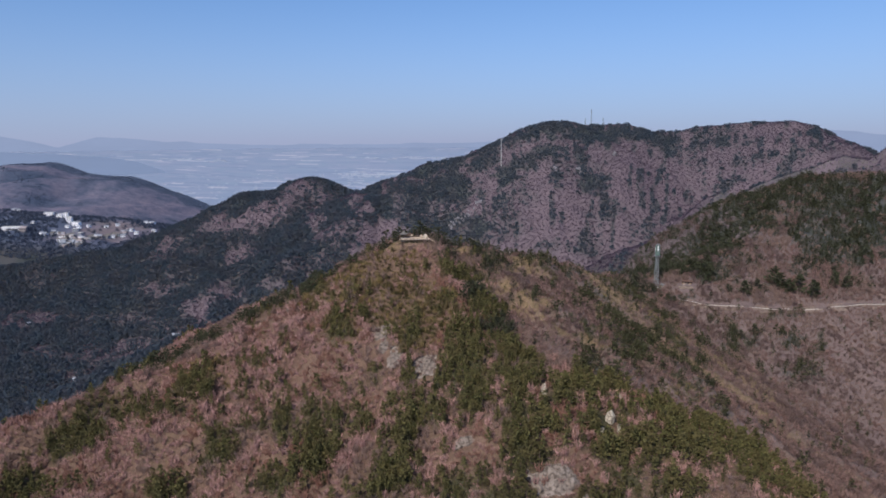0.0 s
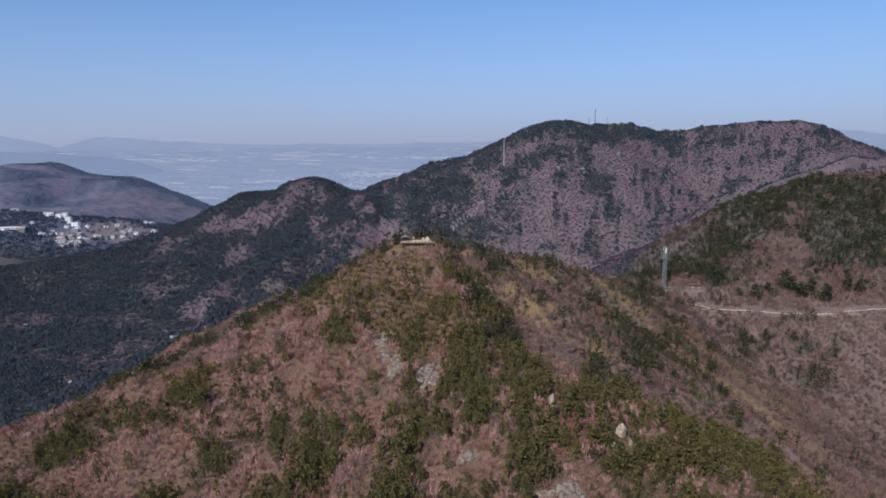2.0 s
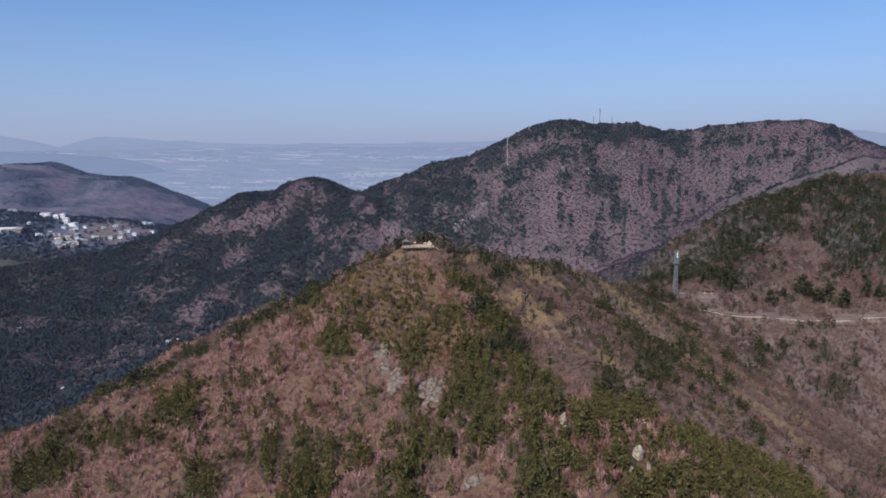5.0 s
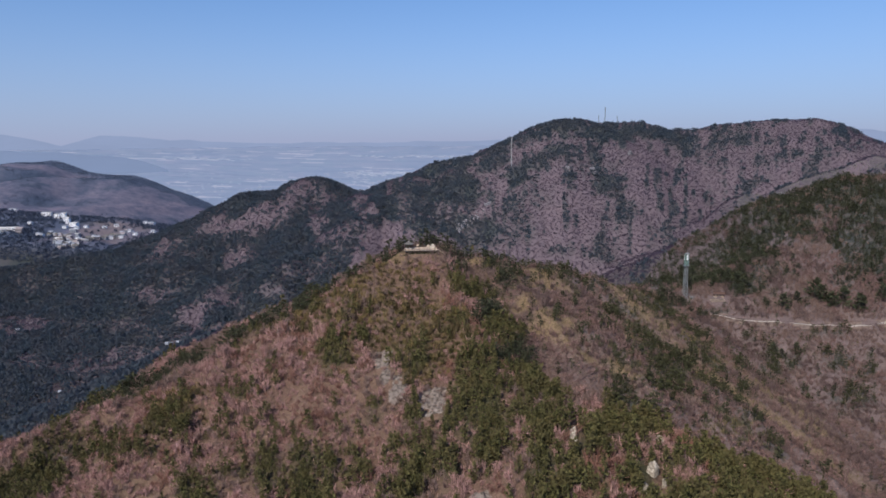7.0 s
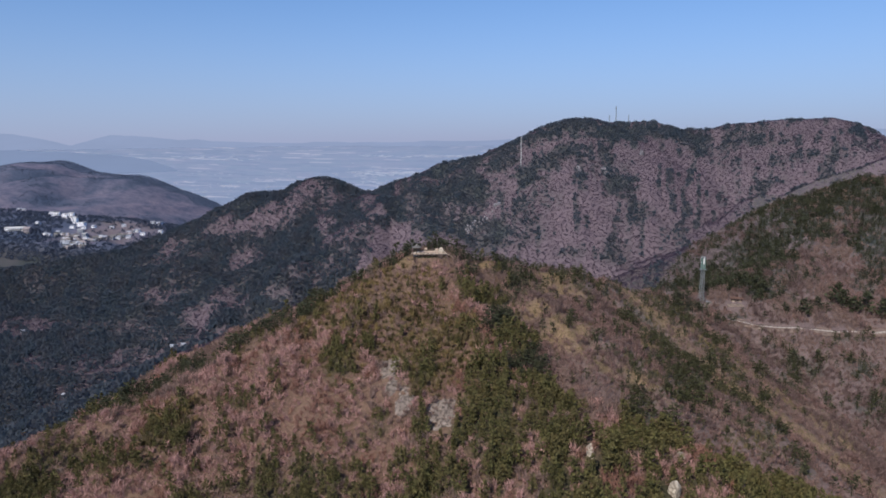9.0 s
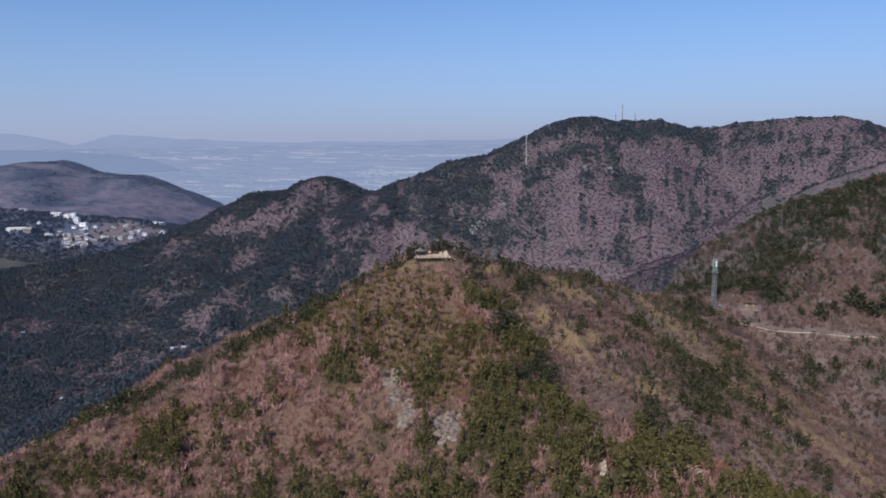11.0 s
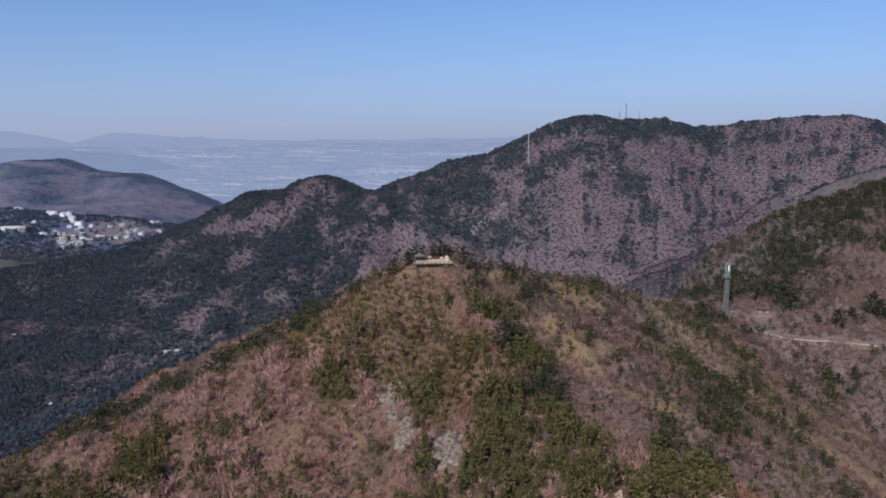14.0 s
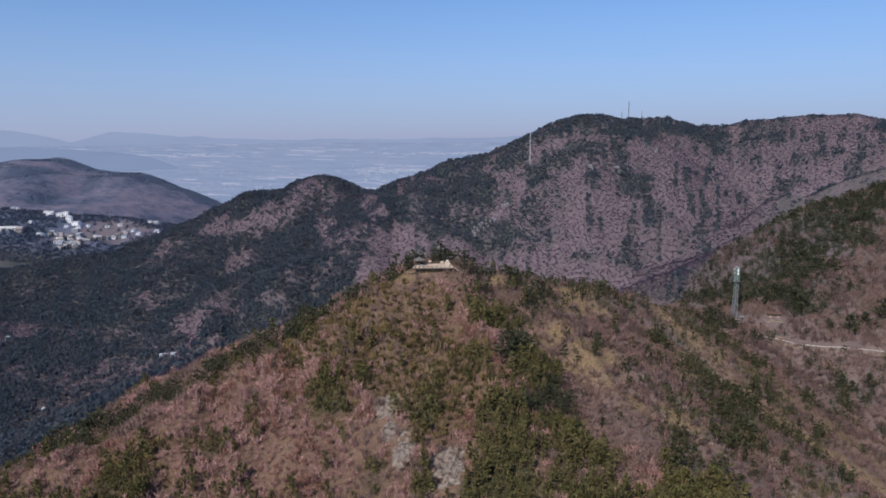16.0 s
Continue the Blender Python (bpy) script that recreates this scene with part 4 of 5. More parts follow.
tall_at = ((290, 573, 8.5), (304, 580, 6.0), (320, 585, 11.0), (326, 584, 9.0), (333, 580, 8.0), (341, 578, 10.5), (348, 569, 9.0), (352, 572, 7.0), (278, 580, 6.0), (262, 534, 7.5), (266, 530, 6.5), (279, 532, 7.0), (98, 474, 4.5), (372, 578, 8.0), (380, 574, 7.0), (250, 612, 8.0), (262, 616, 9.0), (274, 622, 8.0), (237, 612, 8.0), (229, 610, 7.5), (266, 597, 8.0), (271, 602, 10.0), (233, 612, 8.0), (241, 616, 9.0), (256, 618, 9.0), (224, 613, 8.0), (212, 608, 7.0), (268, 609, 9.0))
evergreens = []
for k in range(3):
    base = new("evergreen_tree")
    (tv, tf), (cv, cf) = pine_template(140 + k, 22, 9)
    part("trunk", mesh_from("trunk", tv, tf, M_BARK), M_BARK, base)
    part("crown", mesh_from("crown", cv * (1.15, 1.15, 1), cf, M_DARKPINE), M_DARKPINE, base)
    evergreens.append(tagged(base, "tall dark evergreen tree beside the mountain road", "tree", "tall evergreens by the road"))
for k, (tx, ty, th) in enumerate(tall_at):
    m = Matrix.LocRotScale(Vector((tx, ty, float(height(tx, ty)))), Euler((0, 0, 1.7 * k)), None)
    if k < 3:
        one = evergreens[k]
        one.matrix_basis = m
    else:
        one = copy_thing(evergreens[k % 3], m)
    big = 1.45 if ty < 586 and tx > 285 else 1.0
    one.scale = (th * 1.35 * big, th * 1.35 * big, th * 1.2 * big)

# low brush and dry grass between them
x, y, rng = scatter(-300, 440, 235, 740, 1.9, 22)
keep = (y < np.interp(x, [-330, -160, -80, 5, 60, 150, 220, 450], [360, 440, 468, 500, 530, 580, 700, 740])) & clear_of_works(x, y) & (y > 235 + 0.22 * np.abs(x - 50)) & (x < 0.72 * y + 20)
keep &= rng.rand(len(x)) < np.interp(y, [235, 420, 640], [1.0, 1.0, 0.62])
x, y = x[keep], y[keep]
pine, olive, straw = cover(x, y)
draw = rng.rand(len(x)) + 0.35 * vnoise(x, y, 7, 29)
dry = draw < np.maximum(straw, 0.08 + 0.42 * olive)
green = ~dry & (draw < 0.08 + 1.05 * olive + 0.25 * pine)
low = np.stack([x, y, height(x, y) - 0.1], -1)
tall = (0.65 + 0.9 * rng.rand(len(x))) * (1 + 0.6 * olive + 0.7 * dry * olive)
turn = rng.rand(len(x)) * 6.283
tuft_templates = [shrub_template(80 + k, 6) for k in range(5)]
rest = ~dry & ~green
stuff("dry_grass", spread(tuft_templates, low[dry], tall[dry], turn[dry], 1.0), M_STRAW, "straw-coloured dry grass tufts on the slope", "grass")
east = (y + 18 * vnoise(x, y, 20, 33) > 562) | (x + 14 * vnoise(x, y, 20, 34) > east_edge(y))
for name, sel, mat, label in (("green_brush", green & ~east, M_OLIVE, "low olive green brush on the slope"), ("dull_brush", green & east, M_DARKSHRUB, "low dull green brush above the gully"),
                              ("brushwood", rest & ~east & (y + 16 * vnoise(x, y, 14, 35) < 428), M_TWIG, "low leafless brush on the slope"), ("pale_brush", rest & ~east & (y + 16 * vnoise(x, y, 14, 35) >= 428), M_GREYTWIG, "low greyish leafless brush near the summit"), ("mauve_brush", rest & east, M_MAUVETWIG, "low leafless mauve brush above the gully")):
    stuff(name, spread(tuft_templates, low[sel], tall[sel], turn[sel], 1.15), mat, label, "brush")

# woods of the mountains behind
x, y, rng = scatter(-1000, 1050, 420, 1560, 4.4, 23)
line = np.interp(x, [-1000, -813, -624, -478, -361, -227, -102, 30, 161, 279, 453, 633, 734, 1050], [1340, 1380, 1450, 1510, 1530, 1530, 1510, 1430, 1360, 1380, 1450, 1400, 1340, 1340])
front = np.interp(x, [-1000, -330, -160, -80, 5, 60, 150, 220, 280, 340, 520, 700, 1050], [830, 432, 524, 520, 537, 547, 602, 702, 782, 792, 790, 850, 850])
keep = (y < line) & (y > front) & (np.abs(x) < 0.74 * y + 60)
x, y = x[keep], y[keep]
pine, olive, straw = cover(x, y)
z = height(x, y)
fan = x / y * 1250
west = x < -60 + 0.1 * (y - 1400)
is_pine = pine - 0.3 * (~west & (y < 930)) + np.where(west, 0.26, 0.08) * vnoise(fan, y * 0.5, 9, 43) + np.where(west, 0.42, 0.26) * (2 * rng.rand(len(x)) - 1) > 0.5
size, turn = rng.rand(len(x)), rng.rand(len(x)) * 6.283
places = np.stack([x, y, z - 0.3], -1)
fp = [crown_template(90 + k, 10, 0.9, 0.42) for k in range(6)]
fb = [crown_template(100 + k, 5, 1.2, 0.46) for k in range(5)]
dry = (np.abs(y - 987) < 18 + 8 * vnoise(x, y, 30, 41)) & (x > 440) & (x < 780) & (rng.rand(len(x)) < 0.9)
is_pine &= ~dry
stuff("far_pine_wood", spread(fp, places[is_pine], (3.1 + 2.7 * size[is_pine]) * np.where(x[is_pine] > -60, 1.0, 1.22) * (1 + 0.25 * vnoise(x[is_pine], y[is_pine], 16, 44)), turn[is_pine], 1.25), M_FARPINE, "dark haze-tinted pine woods on the mountains behind", "woods")
stuff("dry_scrub", spread(fb, places[dry], 2.0 + 1.2 * size[dry], turn[dry], 1.4), M_PALESCRUB, "pale dry scrub along the ridge behind", "scrub")
bare = ~is_pine & ~dry
thick = np.repeat(places[bare], 2, axis=0)
swing = rng.rand(len(thick) // 2) * 6.283
thick[1::2, :2] += 2.6 * np.stack([np.cos(swing), np.sin(swing)], -1)
thick[:, 2] = height(thick[:, 0], thick[:, 1]) - 0.3
stuff("far_bare_wood", spread(fb, thick, 1.5 + 1.5 * rng.rand(len(thick)), rng.rand(len(thick)) * 6.283, 1.5), M_FARTWIG, "leafless purplish brown haze-tinted woods on the mountains behind", "woods")

# woods round the town
x, y, rng = scatter(-1400, -560, 1500, 1960, 9.0, 24)
pine, olive, straw = cover(x, y)
keep = (rng.rand(len(x)) < np.maximum(pine, 0.12)) & (blob(x, y, -850, 1740, 60, 60) < 0.5)
x, y = x[keep], y[keep]
places = np.stack([x, y, height(x, y) - 0.3], -1)
stuff("town_wood", spread(fp, places, 5 + 3 * rng.rand(len(x)), rng.rand(len(x)) * 6.283, 1.4), M_HAZEPINE, "dark haze-tinted pine woods round the town", "woods")

# scattered trees on the mountain beyond the town
x, y, rng = scatter(-1900, -780, 1880, 2660, 6.6, 25)
pine, olive, straw = cover(x, y)
keep = rng.rand(len(x)) < np.clip((pine - 0.35) * 1.3, 0, 0.85)
x, y = x[keep], y[keep]
places = np.stack([x, y, height(x, y) - 0.3], -1)
stuff("far_pine_wood", spread(fp, places, 1.7 + 1.1 * rng.rand(len(x)), rng.rand(len(x)) * 6.283, 2.0), M_SLOPEPINE, "dark haze-tinted pines on the mountain beyond the town", "woods")


# ---- built things ----
def box(bm, size, at=(0, 0, 0), turn=None):
    m = Matrix.Translation(at) @ (turn.to_4x4() if turn else Matrix()) @ Matrix.Diagonal((*size, 1))
    return bmesh.ops.create_cube(bm, size=1, matrix=m)["verts"]


def rod(bm, a, b, r0, r1=None, sides=6):
    a, b = Vector(a), Vector(b)
    d = b - a
    m = Matrix.Translation((a + b) / 2) @ d.to_track_quat("Z", "Y").to_matrix().to_4x4()
    bmesh.ops.create_cone(bm, cap_ends=True, segments=sides, radius1=r0, radius2=r0 if r1 is None else r1, depth=d.length, matrix=m)


def boxed(size, at=(0, 0, 0), turn=None, bevel=0.0):
    bm = bmesh.new()
    box(bm, size, at, turn)
    if bevel:
        bmesh.ops.bevel(bm, geom=bm.edges[:], offset=bevel, segments=1, affect="EDGES")
    return bm


def rodded(a, b, r0, r1=None, sides=6):
    bm = bmesh.new()
    rod(bm, a, b, r0, r1, sides)
    return bm


def ground_at(x, y):
    return float(height(x, y))


def thing(name, at, label, category, group="", turn=0.0):
    ob = new(name)
    ob.location, ob.rotation_euler = at, (0, 0, radians(turn))
    return tagged(ob, label, category, group)


def plain(name, colour, rough=0.7, metal=0.0, wear=0.25, scale=0.8):
    m, n, l, b = material(name, rough, 0.3)
    b.inputs["Metallic"].default_value = metal
    f = noise_tex(n, l, scale, 5)
    dull = tuple(c * (1 - wear) for c in colour)
    l.new(ramp(n, l, f, [(0.3, dull), (0.6, colour)]), b.inputs["Base Color"])
    return m


M_TIMBER = plain("weathered_timber", (0.47, 0.345, 0.25), 0.8, scale=2.0)
M_PALEBOARD = plain("bleached_board", (0.52, 0.41, 0.315), 0.85, scale=2.0)
M_OLDBOARD = plain("grey_old_board", (0.36, 0.30, 0.25), 0.85, scale=2.0)
M_DARKWOOD = plain("dark_stained_wood", (0.085, 0.064, 0.052), 0.75, scale=2.0)
M_TILE = plain("grey_roof_tiles", (0.14, 0.128, 0.118), 0.85, scale=1.5)
M_STEEL = plain("galvanised_steel", (0.22, 0.235, 0.245), 0.6, 0.3)
M_GREENPANEL = plain("pale_green_cladding", (0.15, 0.23, 0.205), 0.55)
M_WHITEPAINT = plain("white_paint", (0.84, 0.84, 0.83), 0.6, wear=0.12)
M_PALEPAINT = plain("pale_grey_paint", (0.46, 0.46, 0.47), 0.6, wear=0.12)
M_CONCRETE = plain("pale_concrete", (0.46, 0.43, 0.39), 0.9, wear=0.3)
M_BANK = mottled("grassy_bank", (0.17, 0.122, 0.105), (0.21, 0.155, 0.13), (0.10, 0.072, 0.06), 0.3, 1.5)
M_ROAD = mottled("dusty_concrete_road", (0.40, 0.35, 0.31), (0.46, 0.41, 0.36), (0.28, 0.235, 0.205), 0.15, 1.0, strength=0.2, dist=0.05)
M_FILL = mottled("pale_gravel_fill", (0.165, 0.122, 0.102), (0.23, 0.175, 0.145), (0.085, 0.060, 0.052), 0.25, 0.5, strength=0.3, dist=0.1)
M_GLASS = plain("dark_window_glass", (0.05, 0.06, 0.07), 0.15, wear=0.1)
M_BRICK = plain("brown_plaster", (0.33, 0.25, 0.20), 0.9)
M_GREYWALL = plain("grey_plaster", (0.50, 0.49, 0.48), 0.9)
# White sheds, dulled and blued in the colour for the haze over the plain.
M_SHED = plain("hazed_pale_sheet", (0.33, 0.365, 0.44), 0.8)
M_RUST = plain("rust_brown_timber", (0.115, 0.064, 0.048), 0.85, scale=2.0)
# Plaster colours of the distant town, each with some haze tint baked in.
M_TOWNWHITE = plain("hazed_white_plaster", (0.88, 0.87, 0.90), 0.8, wear=0.10)
M_TOWNGREY = plain("hazed_grey_plaster", (0.28, 0.295, 0.34), 0.9)
M_TOWNBROWN = plain("hazed_brown_plaster", (0.30, 0.255, 0.26), 0.9)

# road along the slope
road_x = np.arange(ROAD_X[0], ROAD_X[-1] + 1, 3.0)
road_y = np.interp(road_x, ROAD_X, ROAD_Y)
road_z = height(road_x, road_y)
road_z = np.convolve(np.pad(road_z, 4, "edge"), np.ones(9) / 9, "valid") + 0.5
bm = bmesh.new()
rows = []
for k, (a, b, c) in enumerate(zip(road_x, road_y, road_z)):
    rows.append([bm.verts.new((a, b + o, c + d)) for o, d in ((-4.4, -2.8), (-2.1, 0.0), (0.0, 0.06), (2.1, 0.0), (2.7, 0.7), (3.8, 1.6))])
for p, q in zip(rows, rows[1:]):
    for k in range(5):
        bm.faces.new((p[k], q[k], q[k + 1], p[k + 1])).material_index = (2, 0, 0, 1, 1)[k]
me = bpy.data.meshes.new("road")
bm.to_mesh(me)
bm.free()
me.materials.append(M_ROAD)
me.materials.append(M_BANK)
me.materials.append(M_FILL)
tagged(new("road", me), "narrow pale concrete mountain road with earth banks", "road", kind="structure")

fence = thing("roadside_fence", (0, 0, 0), "low weathered timber guard fence along the road", "fence")
post_mesh = boxed((0.18, 0.18, 1.3), (0, 0, 0.55))
me = bpy.data.meshes.new("post")
post_mesh.to_mesh(me)
post_mesh.free()
for k in range(0, len(road_x) - 1, 1):
    a, b, c = road_x[k], road_y[k] - 2.2, road_z[k]
    part("post", me, M_DARKWOOD, fence, at=(a, b, c))
    part("rail", rodded((a, b, c + 1.05), (road_x[k + 1], road_y[k + 1] - 2.2, road_z[k + 1] + 1.05), 0.08, sides=5), M_DARKWOOD, fence)

# lattice telecom mast at the saddle
tx, ty = 219.0, 599.0
tz = ground_at(tx, ty) - 0.3
mast = thing("telecom_tower", (tx, ty, tz), "slender grey lattice telecom tower with pale green panelled head", "tower", turn=12)
half = lambda h: 1.5 - 0.5 * h / 26.0
corners = [(-1, -1), (1, -1), (1, 1), (-1, 1)]
for cx, cy in corners:
    part("leg", rodded((cx * half(0), cy * half(0), 0), (cx * half(26), cy * half(26), 26), 0.2, 0.15), M_STEEL, mast)
for k in range(8):
    h0, h1 = 3.25 * k, 3.25 * (k + 1)
    for j in range(4):
        (ax, ay), (bx, by) = corners[j], corners[(j + 1) % 4]
        part("brace", rodded((ax * half(h0), ay * half(h0), h0), (bx * half(h1), by * half(h1), h1), 0.1, sides=4), M_STEEL, mast)
        part("brace", rodded((bx * half(h0), by * half(h0), h0), (ax * half(h1), ay * half(h1), h1), 0.1, sides=4), M_STEEL, mast)
        part("strut", rodded((ax * half(h1), ay * half(h1), h1), (bx * half(h1), by * half(h1), h1), 0.09, sides=4), M_STEEL, mast)
bm = bmesh.new()
bmesh.ops.create_cone(bm, cap_ends=True, segments=10, radius1=2.5, radius2=2.8, depth=0.4, matrix=Matrix.Translation((0, 0, 26.2)))
part("platform", bm, M_STEEL, mast)
# Core kept dark so that the gaps between the panels show dark.
part("core", rodded((0, 0, 26.4), (0, 0, 35.6), 1.3, 1.2, 8), M_DARKWOOD, mast)
for k in range(10):
    a = 2 * math.pi * k / 10
    turn = Matrix.Rotation(a, 3, "Z")
    for lo, hi, mat in ((26.7, 30.4, M_GREENPANEL), (30.7, 34.9, M_WHITEPAINT if k % 3 == 1 else M_GREENPANEL)):
        part("panel", boxed((0.12, 0.8, hi - lo), (1.8 * math.cos(a), 1.8 * math.sin(a), (hi + lo) / 2), turn), mat, mast, "white panel" if mat is M_WHITEPAINT else "")
part("cap", rodded((0, 0, 35.2), (0, 0, 35.7), 1.95, 1.7, 10), M_STEEL, mast)
part("lightning_rod", rodded((0, 0, 35.8), (0, 0, 38.6), 0.07, 0.03), M_STEEL, mast)
part("ladder", boxed((0.3, 0.1, 26), (0, -1.0, 13)), M_DARKWOOD, mast)
mast.scale = (1.0, 1.0, 1.1)
part("footing", boxed((5.6, 5.6, 1.2), (0, 0, -0.2), bevel=0.1), M_CONCRETE, mast)
cab = thing("equipment_cabin", (223.5, 596.5, ground_at(223.5, 596.5) - 0.2), "small grey equipment cabin at the tower's foot", "cabin", turn=12)
part("body", boxed((3.0, 2.2, 2.4), (0, 0, 1.2), bevel=0.04), M_BRICK, cab)
part("roof", boxed((3.3, 2.5, 0.18), (0, 0, 2.49)), M_STEEL, cab)
part("door", boxed((0.9, 0.08, 1.9), (0.4, -1.13, 1.0)), M_STEEL, cab)
site_fence = thing("mesh_fence", (tx, ty, 0), "grey steel fence round the tower compound", "fence", turn=12)
for j in range(4):
    (ax, ay), (bx, by) = [(c[0] * 6.5, c[1] * 5.0) for c in (corners[j], corners[(j + 1) % 4])]
    for k in range(5):
        px, py = ax + (bx - ax) * k / 5, ay + (by - ay) * k / 5
        w = site_fence.matrix_basis @ Vector((px, py, 0))
        part("post", rodded((px, py, ground_at(w.x, w.y) - 0.3), (px, py, ground_at(w.x, w.y) + 1.9), 0.06, sides=5), M_STEEL, site_fence)
    za, zb = (ground_at(*(site_fence.matrix_basis @ Vector((q[0], q[1], 0))).xy) for q in ((ax, ay), (bx, by)))
    bm = bmesh.new()
    for h in (0.5, 1.1, 1.8):
        rod(bm, (ax, ay, za + h), (bx, by, zb + h), 0.04, sides=4)
    part("rail", bm, M_STEEL, site_fence)

# rest shelter on its terrace by the bend
wall = thing("retaining_wall", (243, 588.6, 163.1), "pale stone retaining wall below the shelter terrace", "wall", turn=-14)
rr = random.Random(5)
for row in range(4):
    for k in range(8):
        w, h = 1.5, 0.7
        x0 = -5.9 + k * w + (0.6 if row % 2 else 0)
        if row == 3 and k in (0, 3, 7):
            continue
        part("stone", boxed((w - 0.07, 1.0 + 0.2 * rr.random(), h * rr.uniform(0.8, 1.15)), (x0, 0.08 * row + 0.25 * rr.random(), -0.6 + row * h), Matrix.Rotation(rr.uniform(-0.12, 0.12), 3, "Y"), bevel=0.08), rr.choice((M_TANSTONE, M_TANSTONE, M_ROCK)), wall)
hut = thing("rest_shelter", (245.5, 594.0, 165.3), "small open roadside shelter with rust-brown posts and roof", "shelter", turn=-14)
part("floor", boxed((8.6, 4.2, 0.4), (0, 0, 0)), M_CONCRETE, hut)
for px in (-3.8, -1.3, 1.3, 3.8):
    for py in (-1.8, 1.8):
        part("post", boxed((0.34, 0.34, 2.6), (px, py, 1.5)), M_RUST, hut)
for sgn in (-1, 1):
    for k in range(6):
        part("roof_sheet", boxed((1.5, 2.9, 0.12), (-3.85 + 1.54 * k, sgn * 1.3, 3.25), Matrix.Rotation(-sgn * 0.35, 3, "X")), M_RUST, hut)
part("fascia", boxed((9.4, 0.14, 0.3), (0, -2.75, 2.78)), M_RUST, hut)
part("ridge_cap", boxed((9.4, 0.5, 0.14), (0, 0, 3.78)), M_RUST, hut)
part("back_wall", boxed((7.3, 0.2, 2.4), (0, 1.9, 1.4)), M_PALEBOARD, hut, "pale boarded back wall")
part("bench", boxed((6.4, 0.5, 0.45), (0, 1.2, 0.42)), M_TIMBER, hut)
for k in (0, 2):
    part("parapet", boxed((2.2, 0.16, 0.9), (-2.55 + 2.55 * k, -1.95, 0.65)), M_TIMBER, hut)

# viewing deck and pavilion on the summit
DX, DY, DZ = -1.0, 486.5, 225.6
deck = thing("viewing_deck", (DX, DY, DZ), "raised weathered cream timber viewing deck with dark posts", "deck")
rr = random.Random(3)
for k in range(25):
    reach = -9.2 - 1.2 * math.sin(0.25 * k) + 0.35 * max(0, k - 9) + rr.uniform(-0.5, 0.5)
    end = 12.2 - 0.12 * max(0, k - 6) + rr.uniform(-0.4, 0.4)
    cut = rr.uniform(-3, 5)
    for a, b in ((reach, cut - 0.04), (cut + 0.04, end)):
        part("board", boxed((b - a, 0.46, 0.12), ((a + b) / 2, -3.4 + k * 0.5, -0.06 + rr.uniform(-0.03, 0.03))), rr.choice((M_TIMBER, M_TIMBER, M_PALEBOARD, M_OLDBOARD)), deck)
part("front_beam", boxed((21.4, 0.25, 0.5), (1.4, -3.5, -0.38)), M_DARKWOOD, deck)
part("back_beam", boxed((15.0, 0.25, 0.45), (2.0, 8.6, -0.35)), M_DARKWOOD, deck)
for k in range(8):
    px = -9 + k * 20.6 / 7
    g = ground_at(DX + px, DY - 3.3) - DZ
    part("stilt", boxed((0.34, 0.34, 0.5 - g + 0.6), (px, -3.3, (g - 0.6 - 0.4) / 2)), M_DARKWOOD, deck)
    part("brace", rodded((px, -3.2, -0.5), (px + 1.3, -1.2, g - 0.2), 0.12, sides=4), M_DARKWOOD, deck)
for k in range(10):
    px = -9.2 + k * 21.0 / 9
    part("railing_post", boxed((0.3, 0.3, 1.1 + 0.15 * (k % 3)), (px, -3.5, 0.5)), M_DARKWOOD, deck)
for h in (0.55, 1.02):
    part("rail", rodded((-9.2, -3.5, h), (11.8, -3.5, h), 0.045, sides=5), M_DARKWOOD, deck)
for sx in (-9.4, 12.0):
    for k in range(4):
        part("railing_post", boxed((0.2, 0.2, 1.2), (sx, -2.0 + k * 2.2, 0.6)), M_DARKWOOD, deck)
    part("rail", rodded((sx, -3.5, 1.05), (sx, 5.0, 1.05), 0.06, sides=5), M_DARKWOOD, deck)
for k in range(8):
    px = -4.6 + k * 1.95
    part("stilt", boxed((0.28, 0.28, 3.0), (px, 8.4, -1.8)), M_DARKWOOD, deck)
    part("railing_post", boxed((0.24, 0.24, 1.3), (px, 8.6, 0.62)), M_DARKWOOD, deck)
for h in (0.5, 0.8, 1.15):
    part("rail", boxed((14.4, 0.14, 0.16), (2.0, 8.6, h)), M_DARKWOOD, deck)
part("info_board", boxed((1.9, 0.15, 1.5), (5.6, 5.6, 1.3), Matrix.Rotation(0.1, 3, "X")), M_PALEBOARD, deck, "pale information board")
part("info_board", boxed((1.5, 0.15, 1.1), (-1.2, 7.6, 1.5)), M_PALEBOARD, deck, "pale information board")
for px, py in ((5.0, 5.7), (6.2, 5.7), (-1.7, 7.7), (-0.7, 7.7)):
    part("board_post", boxed((0.14, 0.14, 1.6), (px, py, 0.8)), M_DARKWOOD, deck)
for k in range(9):
    px, py = 12.5 + 0.42 * k, -1.8 - 0.32 * k
    g = ground_at(DX + px, DY + py) - DZ
    part("step", boxed((0.5, 1.8, 0.14), (px, py, max(-0.27 * (k + 1), g + 0.12))), M_TIMBER, deck)
part("stair_rail", rodded((12.3, -2.6, 1.0), (16.1, -5.2, -1.5), 0.06, sides=5), M_DARKWOOD, deck)

# Dark shrubs added to fill in the shade under the deck front.
bushes = [shrub_template(170 + k, 60) for k in range(3)]
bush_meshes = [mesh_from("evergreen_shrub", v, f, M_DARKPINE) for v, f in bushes]
